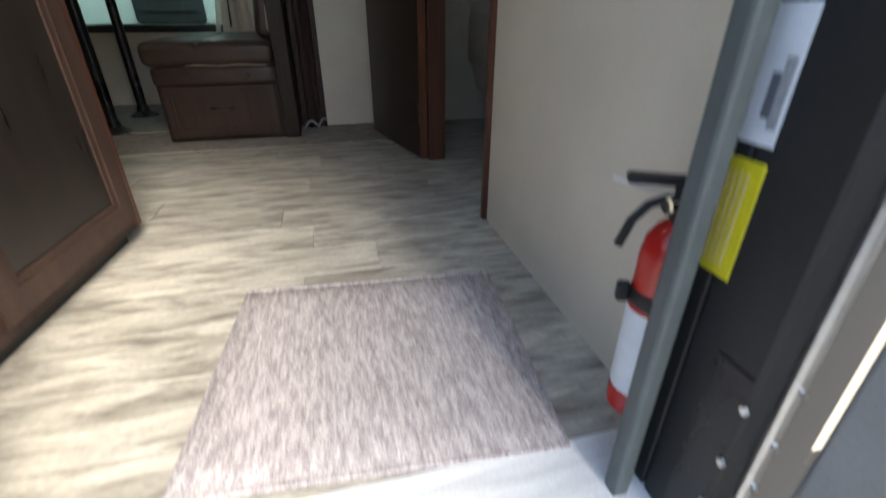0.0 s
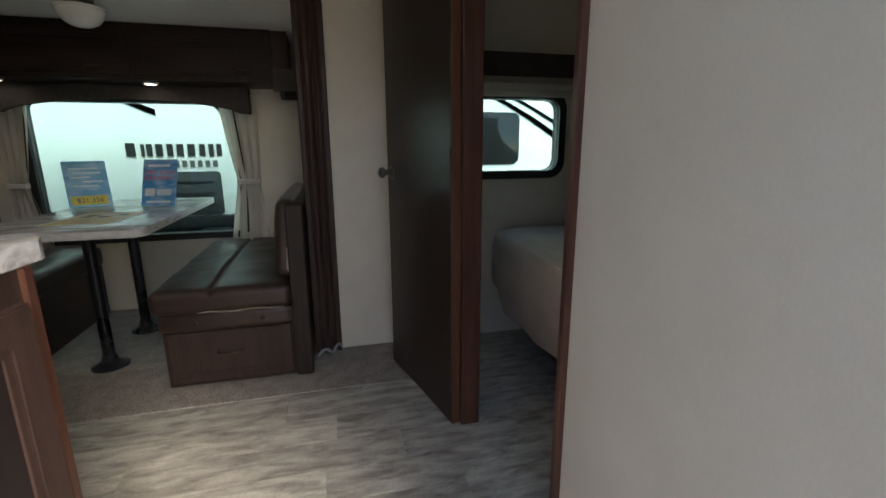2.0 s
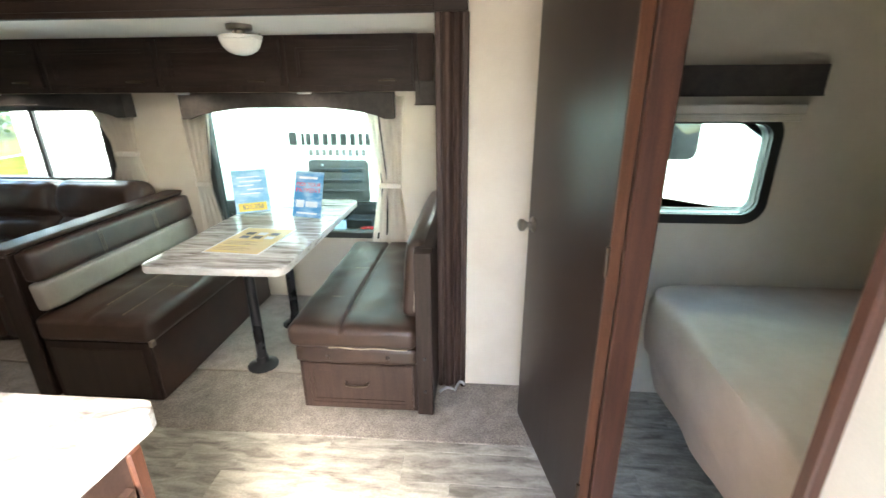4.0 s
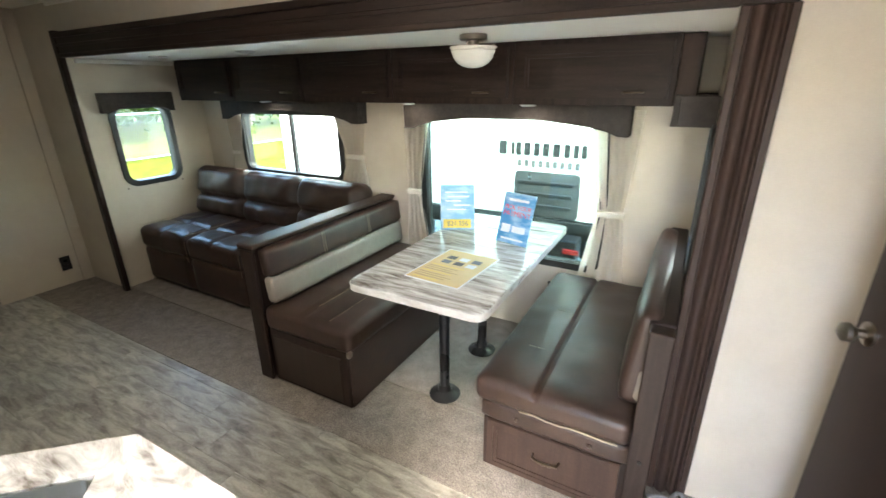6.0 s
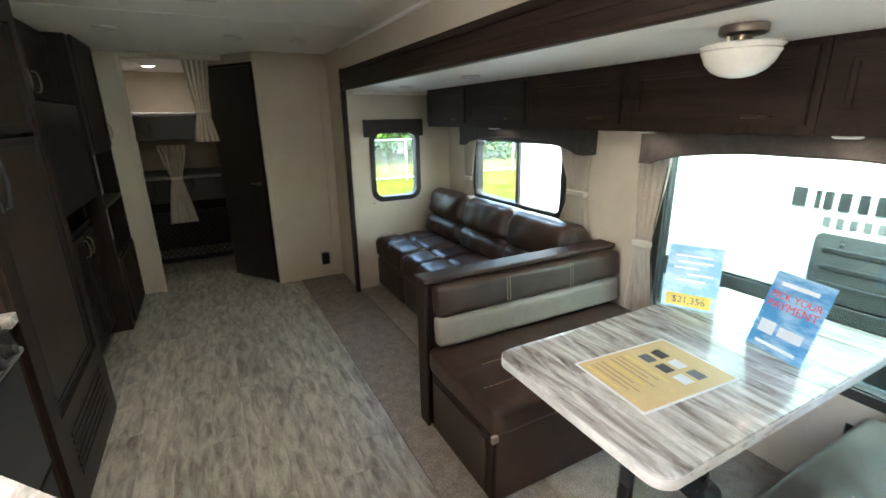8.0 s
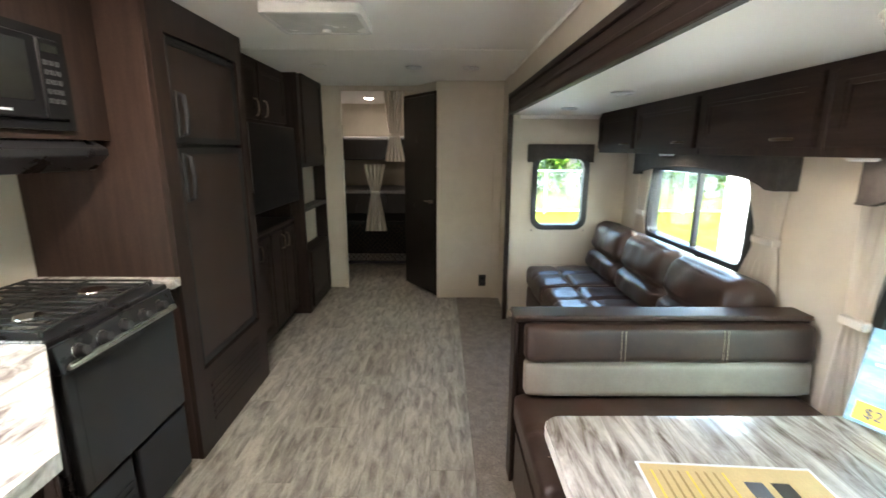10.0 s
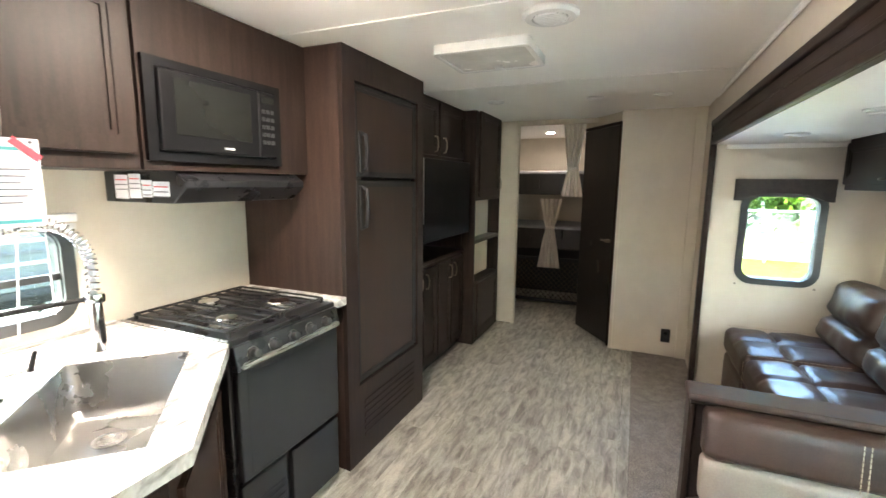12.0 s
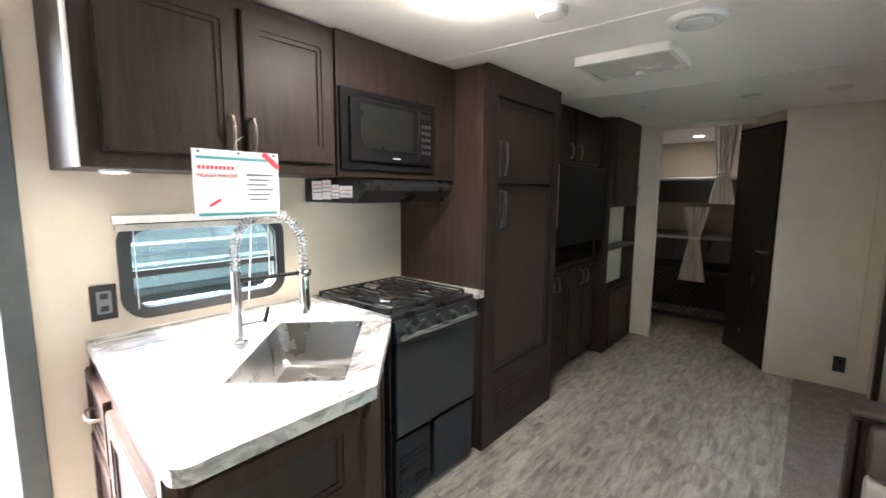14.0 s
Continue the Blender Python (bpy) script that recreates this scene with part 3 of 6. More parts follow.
def curtain(width, h, m, label, waist=0.62, pinch=0.35, folds=6, lean=0.0, thick=0.014, seed=0):
    """A gathered curtain, tied at its waist; the top hangs at the origin of m."""
    e = thing("curtain", label, "curtain", "tied beige curtains")
    nz, nu = 26, folds * 6
    bm = bmesh.new()
    grid = []
    for k in range(nz + 1):
        t = k / nz
        d = abs(t - waist)
        w = width * (pinch + (1 - pinch) * min(1.0, (d / (waist if t < waist else 1 - waist)) ** 0.8))
        cx = lean * (1 - abs(t - waist) / max(waist, 1 - waist))
        row = []
        for i in range(nu + 1):
            u = i / nu
            y = -0.012 - thick * (0.6 + 0.4 * (w / width)) * (1 + math.sin(u * folds * 2 * math.pi + seed + 0.8 * math.sin(3 * t + seed)))
            row.append(bm.verts.new((cx + (u - 0.5) * w, y, -h * t)))
        grid.append(row)
    for a, b in zip(grid, grid[1:]):
        for i in range(nu):
            bm.faces.new((a[i], a[i + 1], b[i + 1], b[i]))
    bmesh.ops.solidify(bm, geom=bm.faces[:], thickness=0.0025)
    bmesh.ops.recalc_face_normals(bm, faces=bm.faces)
    part("cloth", put(bm, m), M_CURTAIN, e, "", 60)
    zc = -h * waist
    part("tie_band", put(box(lean - width * pinch * 0.56, lean + width * pinch * 0.56, -0.046, -0.004, zc - 0.016, zc + 0.016, 0.005, 2), m), M_CURTAIN, e)
    return e


curtain(0.20, 0.98, face(-1.255, YB, 1.38, 0), "beige gathered curtain tied beside the dinette window", 0.56, 0.45, 4, -0.03, 0.008, seed=1)
curtain(0.26, 0.98, face(-0.04, YB, 1.38, 0), "beige gathered curtain tied beside the dinette window", 0.56, 0.50, 4, 0.02, 0.008, seed=2)
curtain(0.20, 0.62, face(-3.03, YB, 1.37, 0), "beige gathered curtain tied beside the sofa window", 0.62, 0.5, 5, -0.02, seed=3)
curtain(0.30, 0.62, face(-1.83, YB, 1.37, 0), "beige gathered curtain tied beside the sofa window", 0.55, 0.42, 6, 0.05, seed=4)
curtain(0.20, 0.66, face(-4.295, 1.16, 1.975, 90), "beige privacy curtain tied at the bunk room opening", 0.62, 0.45, 5, 0.0, 0.012, seed=5)
curtain(0.26, 0.80, face(-5.14, 0.83, 1.26, 90), "beige bunk curtain tied like an hourglass", 0.42, 0.35, 5, 0.0, 0.012, seed=6)


# ---- cabinet parts ----
def handle(parent, m, length=0.11, material=None):
    """A bowed bar handle along local z, standing out to -y."""
    pts = [(0, 0.004, -length / 2), (0, -0.018, -length / 2 + 0.004), (0, -0.026, -length * 0.2), (0, -0.027, 0), (0, -0.026, length * 0.2), (0, -0.018, length / 2 - 0.004), (0, 0.004, length / 2)]
    return part("handle", put(tube(bmesh.new(), pts, 0.0055, 8), m), material or M_NICKEL, parent, "dark bronze bow handle" if material else "brushed nickel bow handle", 50)


def panel_door(parent, w, h, m, inset=None, stile=0.055, name="door", hand=None, wood=None, hlen=0.11, metal=None):
    """A framed door with a recessed panel; the origin of m is the middle of its back."""
    wood = wood or M_WOOD
    o = [(-w / 2, -h / 2), (w / 2, -h / 2), (w / 2, h / 2), (-w / 2, h / 2)]
    s = stile
    i = [(-w / 2 + s, -h / 2 + s), (w / 2 - s, -h / 2 + s), (w / 2 - s, h / 2 - s), (-w / 2 + s, h / 2 - s)]
    fr = ring_slab(o, i, 0.0005, 0.020)
    es = [ed for ed in fr.edges if all(v.co.z > 0.019 for v in ed.verts)]
    bmesh.ops.bevel(fr, geom=es, offset=0.004, segments=2, affect='EDGES')
    put(fr, m @ Matrix.Rotation(radians(90), 4, 'X'))
    d = part(name, fr, wood, parent, "", 40)
    part("panel", put(box(-w / 2 + s - 0.004, w / 2 - s + 0.004, -0.010, -0.0008, -h / 2 + s - 0.004, h / 2 - s + 0.004, 0.001), m), inset or wood, d)
    bead = ring_slab([(a + (-0.0005 if a < 0 else 0.0005) * 0, b) for a, b in i], [(a * (1 - 0.012 / max(0.02, w / 2 - s)), b * (1 - 0.012 / max(0.02, h / 2 - s))) for a, b in i], 0.0105, 0.0155)
    part("bead", put(bead, m @ Matrix.Rotation(radians(90), 4, 'X')), wood, d)
    if hand is not None:
        handle(d, m @ pose(hand[0], -0.019, hand[1], 0, hand[2] if len(hand) > 2 else 0, 0), hlen, metal)
    return d


# ---- dinette ----
def stitches(parent, pts, n=9):
    """Double rows of pale thread as short dashes between two points."""
    a, b = Vector(pts[0]), Vector(pts[1])
    bm = bmesh.new()
    for i in range(n):
        p, q = a.lerp(b, (i + 0.12) / n), a.lerp(b, (i + 0.88) / n)
        cyl(bm, p, q, 0.0016, n=5)
    return part("stitching", bm, M_STITCH, parent, "pale thread stitching")


def bench_right():
    e = thing("dinette_bench", "brown leatherette dinette bench with wooden drawer base on carpet", "bench", "dinette benches")
    part("base", box(-0.245, 0.30, 1.945, 3.08, 0.010, 0.345, 0.004), M_WOOD, e)
    d = panel_door(e, 0.50, 0.235, face(0.028, 1.944, 0.150, 0), stile=0.03, name="drawer_front", wood=M_PANEL)
    handle(d, face(0.02, 1.93, 0.165, 0) @ pose(0, 0, 0, 0, 90, 0), 0.10, M_BRONZE)
    ap = cushion(0.55, 0.07, 0.085, 0.02, 0.004, 10)
    part("apron", put(ap, pose(0.025, 1.955, 0.312)), M_LEATHER, e, "leatherette apron with two studs", 60)
    for x in (-0.10, 0.17):
        part("stud", lathe(bmesh.new(), [(0.011, 0), (0.009, 0.004), (0.003, 0.007)], (0, 0, 0), 12), M_LEATHER, e).matrix_basis = pose(x, 1.916, 0.312, 90)
    c = cushion(0.575, 1.17, 0.105, 0.035, 0.010, 64, grooves_x=(-0.045,), depth=0.015, width=0.0085, wrinkle=0.006)
    part("seat", put(c, pose(0.012, 2.49, 0.407)), M_LEATHER, e, "grooved brown seat cushion", 60)
    stitches(e, ((-0.255, 2.200, 0.464), (-0.05, 2.200, 0.468)), 12)
    stitches(e, ((-0.13, 2.56, 0.471), (-0.05, 2.56, 0.470)), 5)
    part("pale_edge_line", tube(bmesh.new(), [(-0.09 + 0.05 * i, 1.9125 + 0.002 * math.sin(2.1 * i), 0.3585 + 0.003 * math.sin(1.7 * i)) for i in range(8)], 0.0032, 6), M_STITCH, e, "pale line along the cushion edge", 50)
    # back: board, post, cushion with beige strip
    part("post", box(0.296, 0.368, 1.925, 1.985, 0.008, 0.805, 0.004), M_WOOD, e)
    part("back_board", box(0.318, 0.366, 1.986, 3.10, 0.012, 0.775, 0.004), M_WOOD, e)
    part("cap", box(0.290, 0.371, 1.990, 3.10, 0.776, 0.806, 0.008, 2), M_WOOD, e)
    t = pose(0.278, 2.53, 0.642, 0, -85, 0)
    c = cushion(0.36, 1.06, 0.085, 0.035, 0.010, 20, grooves_y=(-0.18, 0.2), depth=0.006, width=0.012, wrinkle=0.004, seed=3)
    part("backrest", put(c, t), M_LEATHER, e, "", 60)
    c = cushion(0.16, 1.06, 0.075, 0.03, 0.008, 12, wrinkle=0.003, seed=4)
    part("lumbar_strip", put(c, pose(0.290, 2.53, 0.555, 0, -84, 0)), M_BEIGE, e, "beige leatherette strip", 60)
    for z in (0.14, 0.31):
        part("bolt", lathe(bmesh.new(), [(0.008, 0), (0.008, 0.003), (0.004, 0.005)], (0, 0, 0), 10), M_BLACKM, e).matrix_basis = pose(0.333, 1.924, z, 90)
    return e


def bench_left():
    e = thing("dinette_bench", "brown leatherette dinette bench with beige strip and wooden divider", "bench", "dinette benches")
    part("base", box(-1.47, -0.945, 1.935, 3.10, 0.010, 0.33, 0.004), M_WOOD, e)
    part("side_panel", box(-0.9445, -0.9385, 1.945, 3.09, 0.014, 0.326, 0.002), M_LEATHER, e, "brown leatherette side panel")
    part("front_panel", box(-1.44, -0.985, 1.925, 1.935, 0.03, 0.29, 0.004), M_DOOR, e)
    c = cushion(0.56, 1.18, 0.125, 0.035, 0.008, 30, grooves_x=(-0.02,), grooves_y=(-0.22,), depth=0.008, width=0.012, wrinkle=0.003, seed=7)
    part("seat", put(c, pose(-1.195, 2.505, 0.390)), M_LEATHER, e, "brown seat cushion with stitched seams", 60)
    stitches(e, ((-1.212, 2.05, 0.4585), (-1.212, 3.0, 0.4585)), 40)
    stitches(e, ((-1.06, 1.96, 0.4585), (-1.06, 3.0, 0.4585)), 40)
    stitches(e, ((-1.05, 2.285, 0.4590), (-0.955, 2.285, 0.4560)), 6)
    part("seat_tab", box(-0.925, -0.905, 1.905, 1.935, 0.325, 0.355, 0.004), M_BEIGE, e, "pale piping end")
    part("divider", box(-1.558, -1.490, 1.9305, 3.10, 0.008, 0.751, 0.004), M_WOOD, e)
    cp = part("cap", box(-1.580, -1.462, 1.905, 3.11, 0.764, 0.787, 0.009, 2), M_PANEL, e)
    part("cap_moulding", box(-1.573, -1.472, 1.912, 3.105, 0.752, 0.7635, 0.004), M_WOOD, cp)
    part("end_post", box(-1.566, -1.478, 1.912, 1.930, 0.008, 0.751, 0.004), M_WOOD, e)
    c = cushion(0.155, 1.15, 0.085, 0.028, 0.008, 28, grooves_y=(-0.20, 0.20), depth=0.009, width=0.012, wrinkle=0.003, seed=9)
    part("backrest", put(c, pose(-1.452, 2.525, 0.683, 0, 84, 0)), M_LEATHER, e, "", 60)
    for y in (2.325, 2.725):
        for dy in (-0.008, 0.008):
            stitches(e, ((-1.392, y + dy, 0.615), (-1.405, y + dy, 0.750)), 9)
    c = cushion(0.150, 1.15, 0.080, 0.028, 0.008, 14, wrinkle=0.002, seed=11)
    part("lumbar_strip", put(c, pose(-1.440, 2.525, 0.536, 0, 84, 0)), M_BEIGE, e, "beige leatherette strip", 60)
    return e


bench_right()
bench_left()


def table():
    e = thing("dinette_table", "streaked grey and white laminate table on two black posts", "table")
    top = poly_slab(round_rect(-0.865, -0.238, 1.885, 3.095, 0.05, 8), 0.703, 0.738, 0.004)
    part("tabletop", top, M_TOP, e, "streaked grey and white laminate top", 40)
    part("edge_band", ring_slab(round_rect(-0.8672, -0.2358, 1.8828, 3.0972, 0.052, 8), round_rect(-0.8652, -0.2378, 1.8848, 3.0952, 0.050, 8), 0.704, 0.733), M_TOPEDGE, e, "pale laminate edge band", 40)
    for y in (2.255, 2.715):
        leg = part("leg", cyl(bmesh.new(), (-0.598, y, 0.02), (-0.598, y, 0.695), 0.026, n=20), M_BLACK, e, "", 40)
        part("foot", lathe(bmesh.new(), [(0.080, 0.0), (0.080, 0.006), (0.060, 0.014), (0.036, 0.030), (0.030, 0.060)], (-0.598, y, 0.010), 28), M_BLACK, leg, "black flanged floor socket", 40)
        part("socket", lathe(bmesh.new(), [(0.032, 0.0), (0.045, 0.02), (0.085, 0.030), (0.085, 0.036)], (-0.598, y, 0.666), 28), M_BLACK, leg, "", 40)
    return e


table()


def sofa():
    e = thing("sofa", "dark brown leatherette sofa with tufted seat and three back cushions", "sofa")
    part("base", box(-3.36, -1.60, 2.40, 3.09, 0.010, 0.34, 0.02, 2), M_LEATHER, e)
    w = 1.78 / 3
    for i in range(3):
        x = -3.385 + w * (i + 0.5)
        s = cushion(w - 0.004, 0.66, 0.17, 0.05, 0.016, 30, grooves_y=(-0.10,), grooves_x=(0.0,), depth=0.020, width=0.014, wrinkle=0.010, seed=i * 3.3)
        part("seat_cushion", put(s, pose(x, 2.655, 0.408)), M_LEATHER, e, "", 60)
        ap = cushion(w - 0.004, 0.10, 0.28, 0.04, 0.004, 14, wrinkle=0.006, seed=i * 2.1)
        part("front_apron", put(ap, pose(x, 2.385, 0.195)), M_LEATHER, e, "", 60)
        b = cushion(w - 0.004, 0.42, 0.21, 0.075, 0.036, 30, grooves_y=(-0.03,), depth=0.040, width=0.024, wrinkle=0.014, seed=i * 5.7 + 1)
        part("back_cushion", put(b, pose(x, 2.955, 0.665, 76, 0, 0)), M_LEATHER, e, "", 60)
    for i in range(4):
        x = -3.385 + w * min(max(i, 0.02), 2.98)
        stitches(e, ((x, 2.34, 0.498), (x, 2.80, 0.502)), 18)
        if 0 < i < 3:
            stitches(e, ((x, 2.327, 0.46), (x, 2.332, 0.30)), 8)
    return e


sofa()


# ---- upper cabinets of the slide-out ----
def upper_slide():
    xs = [-3.27, -2.62, -1.93, -1.24, -0.51, 0.215]
    for a, b in zip(xs, xs[1:]):
        e = thing("wall_cabinet", "espresso wooden wall cabinet under the low ceiling", "cabinet", "wall cabinets over the dinette and sofa")
        part("body", box(a + 0.001, b - 0.001, 2.822, YB - 0.002, 1.412, 1.706, 0.002), M_WOOD, e)
        panel_door(e, b - a - 0.05, 0.235, face((a + b) / 2, 2.821, 1.560, 0), stile=0.045, hand=(0.20, -0.09, 90), wood=M_WOODX, metal=M_BRONZE, hlen=0.085)
    e = thing("cabinet_filler", "espresso filler panel beside the end wall cabinet", "panel")
    part("panel", box(0.2155, 0.300, 2.826, YB - 0.002, 1.412, 1.698, 0.003), M_PANEL, e)
    for x, y in ((-0.46, 2.92), (-2.42, 2.92), (-1.2, 2.92)):
        puck(x, y, 1.411)


def puck(x, y, z, r=0.040, material=None):
    e = thing("puck_light", "small round white LED puck light", "light", "LED puck lights")
    part("ring", lathe(bmesh.new(), [(r, 0), (r, -0.006), (r * 0.8, -0.011), (r * 0.78, -0.006), (r * 0.78, 0)], (x, y, z - 0.0005), 24), M_WHITEP, e, "", 40)
    part("lens", lathe(bmesh.new(), [(r * 0.775, -0.002), (r * 0.7, -0.008), (r * 0.3, -0.0105)], (x, y, z), 24), material or M_PUCK, e, "", 40)
    return e


upper_slide()


def dome_lamp():
    e = thing("ceiling_lamp", "frosted glass dome lamp with brushed nickel mount", "lamp")
    c = (-0.53, 2.40, SCEIL)
    part("mount", lathe(bmesh.new(), [(0.054, -0.0005), (0.056, -0.004), (0.056, -0.020), (0.050, -0.024), (0.022, -0.025), (0.020, -0.046), (0.046, -0.048), (0.047, -0.056)], c, 32), M_NICKEL, e, "brushed nickel mount", 40)
    sh = part("shade", lathe(bmesh.new(), [(0.050, -0.046), (0.091, -0.047), (0.094, -0.051), (0.091, -0.056), (0.088, -0.059), (0.092, -0.063), (0.088, -0.070), (0.079, -0.092), (0.063, -0.110), (0.040, -0.122), (0.018, -0.127), (0.003, -0.128)], c, 36), M_FROST, e, "frosted white glass bowl", 40)
    part("rim", lathe(bmesh.new(), [(0.0945, -0.046), (0.0975, -0.050), (0.0945, -0.054)], c, 36), M_FROST, sh, "", 40)
    for k in range(3):
        t = radians(40 + 120 * k)
        p = (c[0] + 0.086 * math.cos(t), c[1] + 0.086 * math.sin(t))
        part("clip", cyl(bmesh.new(), (*p, c[2] - 0.0455), (*p, c[2] - 0.034), 0.005, n=8), M_NICKEL, e)
    return e


dome_lamp()


# ---- papers on the table ----
def stand_sign(m, w, h, label, kind):
    """A printed card in a clear stand: leans back a little from the origin of m."""
    e = thing("sign_card", label, "sign", "price cards on the table")
    lean = m @ pose(0, 0, 0, -18, 0, 0)
    part("card", put(box(-w / 2, w / 2, 0.0, 0.003, 0.004, h, 0.0008), lean), M_BLUE2 if kind == "pay" else M_BLUE, e, "blue printed card")
    part("stand_foot", put(box(-w / 2, w / 2, -0.004, 0.06, 0.0, 0.0035, 0.001), m), M_GLASS, e)
    f = lean @ pose(0, -0.0012, 0, 90, 0, 0)
    if kind == "pay":
        text_mesh("PICK YOUR", w * 0.17, f @ pose(0, h * 0.68, 0), M_REDINK, e, align='CENTER')
        text_mesh("PAYMENT", w * 0.20, f @ pose(0, h * 0.55, 0), M_REDINK, e, align='CENTER')
        part("print_bar", put(box(-w * 0.34, w * 0.30, -0.0015, -0.0005, h * 0.84, h * 0.89, 0), lean), M_WHITEINK, e)
        part("print_bar", put(box(-w * 0.05, w * 0.36, -0.0015, -0.0005, h * 0.24, h * 0.36, 0), lean), M_WHITEINK, e)
        part("print_bar", put(box(-w * 0.40, -w * 0.12, -0.0015, -0.0005, h * 0.22, h * 0.38, 0), lean), M_WHITEINK, e)
        part("print_bar", put(box(-w * 0.36, w * 0.36, -0.0015, -0.0005, h * 0.08, h * 0.12, 0), lean), M_WHITEINK, e)
    else:
        for k, (a, b) in enumerate(((-0.36, 0.3), (-0.3, 0.34), (-0.36, 0.1), (-0.1, 0.36), (-0.32, 0.25))):
            z = h * (0.82 - 0.095 * k)
            part("print_bar", put(box(w * a, w * b, -0.0015, -0.0005, z, z + h * 0.03, 0), lean), M_WHITEINK, e)
        part("price_patch", put(box(-w * 0.42, w * 0.40, -0.0015, -0.0005, h * 0.05, h * 0.24, 0), lean), M_YELINK, e, "yellow price patch")
        text_mesh("$21,356", w * 0.19, f @ pose(0, h * 0.10, 0.0006), M_INK, e, align='CENTER')
    return e


stand_sign(pose(-0.768, 2.725, 0.738, 0, 0, 28), 0.19, 0.255, "blue printed price card standing on the table", "price")
stand_sign(pose(-0.420, 2.638, 0.738, 0, 0, -14), 0.185, 0.262, "blue printed payment card standing on the table", "pay")


def flyer():
    e = thing("flyer", "tan printed sheet lying on the table", "paper")
    m = pose(-0.535, 2.235, 0.7385, 0, 0, -4)
    part("sheet", put(box(-0.137, 0.137, -0.19, 0.19, 0.0, 0.0014, 0), m), M_PAPER, e)
    part("print_area", put(box(-0.130, 0.130, -0.183, 0.183, 0.0014, 0.0018, 0), m), M_KRAFT, e, "tan printed area")
    k = 0
    for i in range(3):
        for j in range(2):
            part("photo", put(box(-0.085 + 0.065 * i, -0.040 + 0.065 * i, 0.02 + 0.055 * j, 0.058 + 0.055 * j, 0.0018, 0.0023, 0), m), (M_INK, M_DECAL, M_PAPER)[(i + j) % 3], e, "small dark picture")
    for j in range(9):
        part("text_line", put(box(-0.11, 0.02 + 0.02 * (j % 3), -0.165 + 0.019 * j, -0.160 + 0.019 * j, 0.0018, 0.0022, 0), m), M_YELINK if j % 4 == 0 else M_TANINK, e)
    return e


flyer()


def outlet(m, label, plate=M_BLACKM, two=True, w=0.07, h=0.115):
    e = thing("power_outlet", label, "outlet", "wall outlets")
    part("plate", put(box(-w / 2, w / 2, -0.007, 0.0, -h / 2, h / 2, 0.003, 2), m), plate, e)
    if w > 0.075:
        part("receptacle", put(box(-0.022, 0.022, -0.0095, -0.0072, -0.040, 0.040, 0.002), m), M_GREYP, e, "grey receptacle face")
    for z in ((-0.022, 0.022) if two else (0.0,)):
        part("socket", put(box(-0.012, 0.012, -0.0105, -0.0097 if w > 0.075 else -0.0072, z - 0.010, z + 0.010, 0.0003), m), M_BLACK, e)
    return e


outlet(face(-3.98, 2.02, 0.180, 90), "black double outlet low on the partition")
outlet(face(-0.30, YB, 0.30, 0), "black outlet under the dinette window")
outlet(face(-0.172, YS, 1.01, 180), "dark bronze double outlet above the counter", M_BLACKM, True, 0.078, 0.125)


# ---- cable by the casing ----
def cable():
    e = thing("cable", "short loose grey cable curled up by the casing", "cable")
    pts = [(0.385 + 0.012 * i, 2.095 - 0.028 * math.sin(i * 0.6), 0.012 + 0.045 * abs(math.sin(i * 0.52))) for i in range(11)]
    part("cord", tube(bmesh.new(), pts, 0.0075, 8), M_BUNK, e, "", 60)


cable()


def wall_screw(m):
    e = thing("wall_screw", "small round screw cap in the wall under the window", "screw", "screw caps under the window")
    part("cap", put(lathe(bmesh.new(), [(0.008, 0), (0.007, 0.003), (0.002, 0.005)], (0, 0, 0), 12), m), M_NICKEL, e, "", 40)


for sy in (2.37, 2.805):
    wall_screw(pose(XL, sy, 0.775, 0, 90, 0))


# ---- galley ----
CT = 0.886


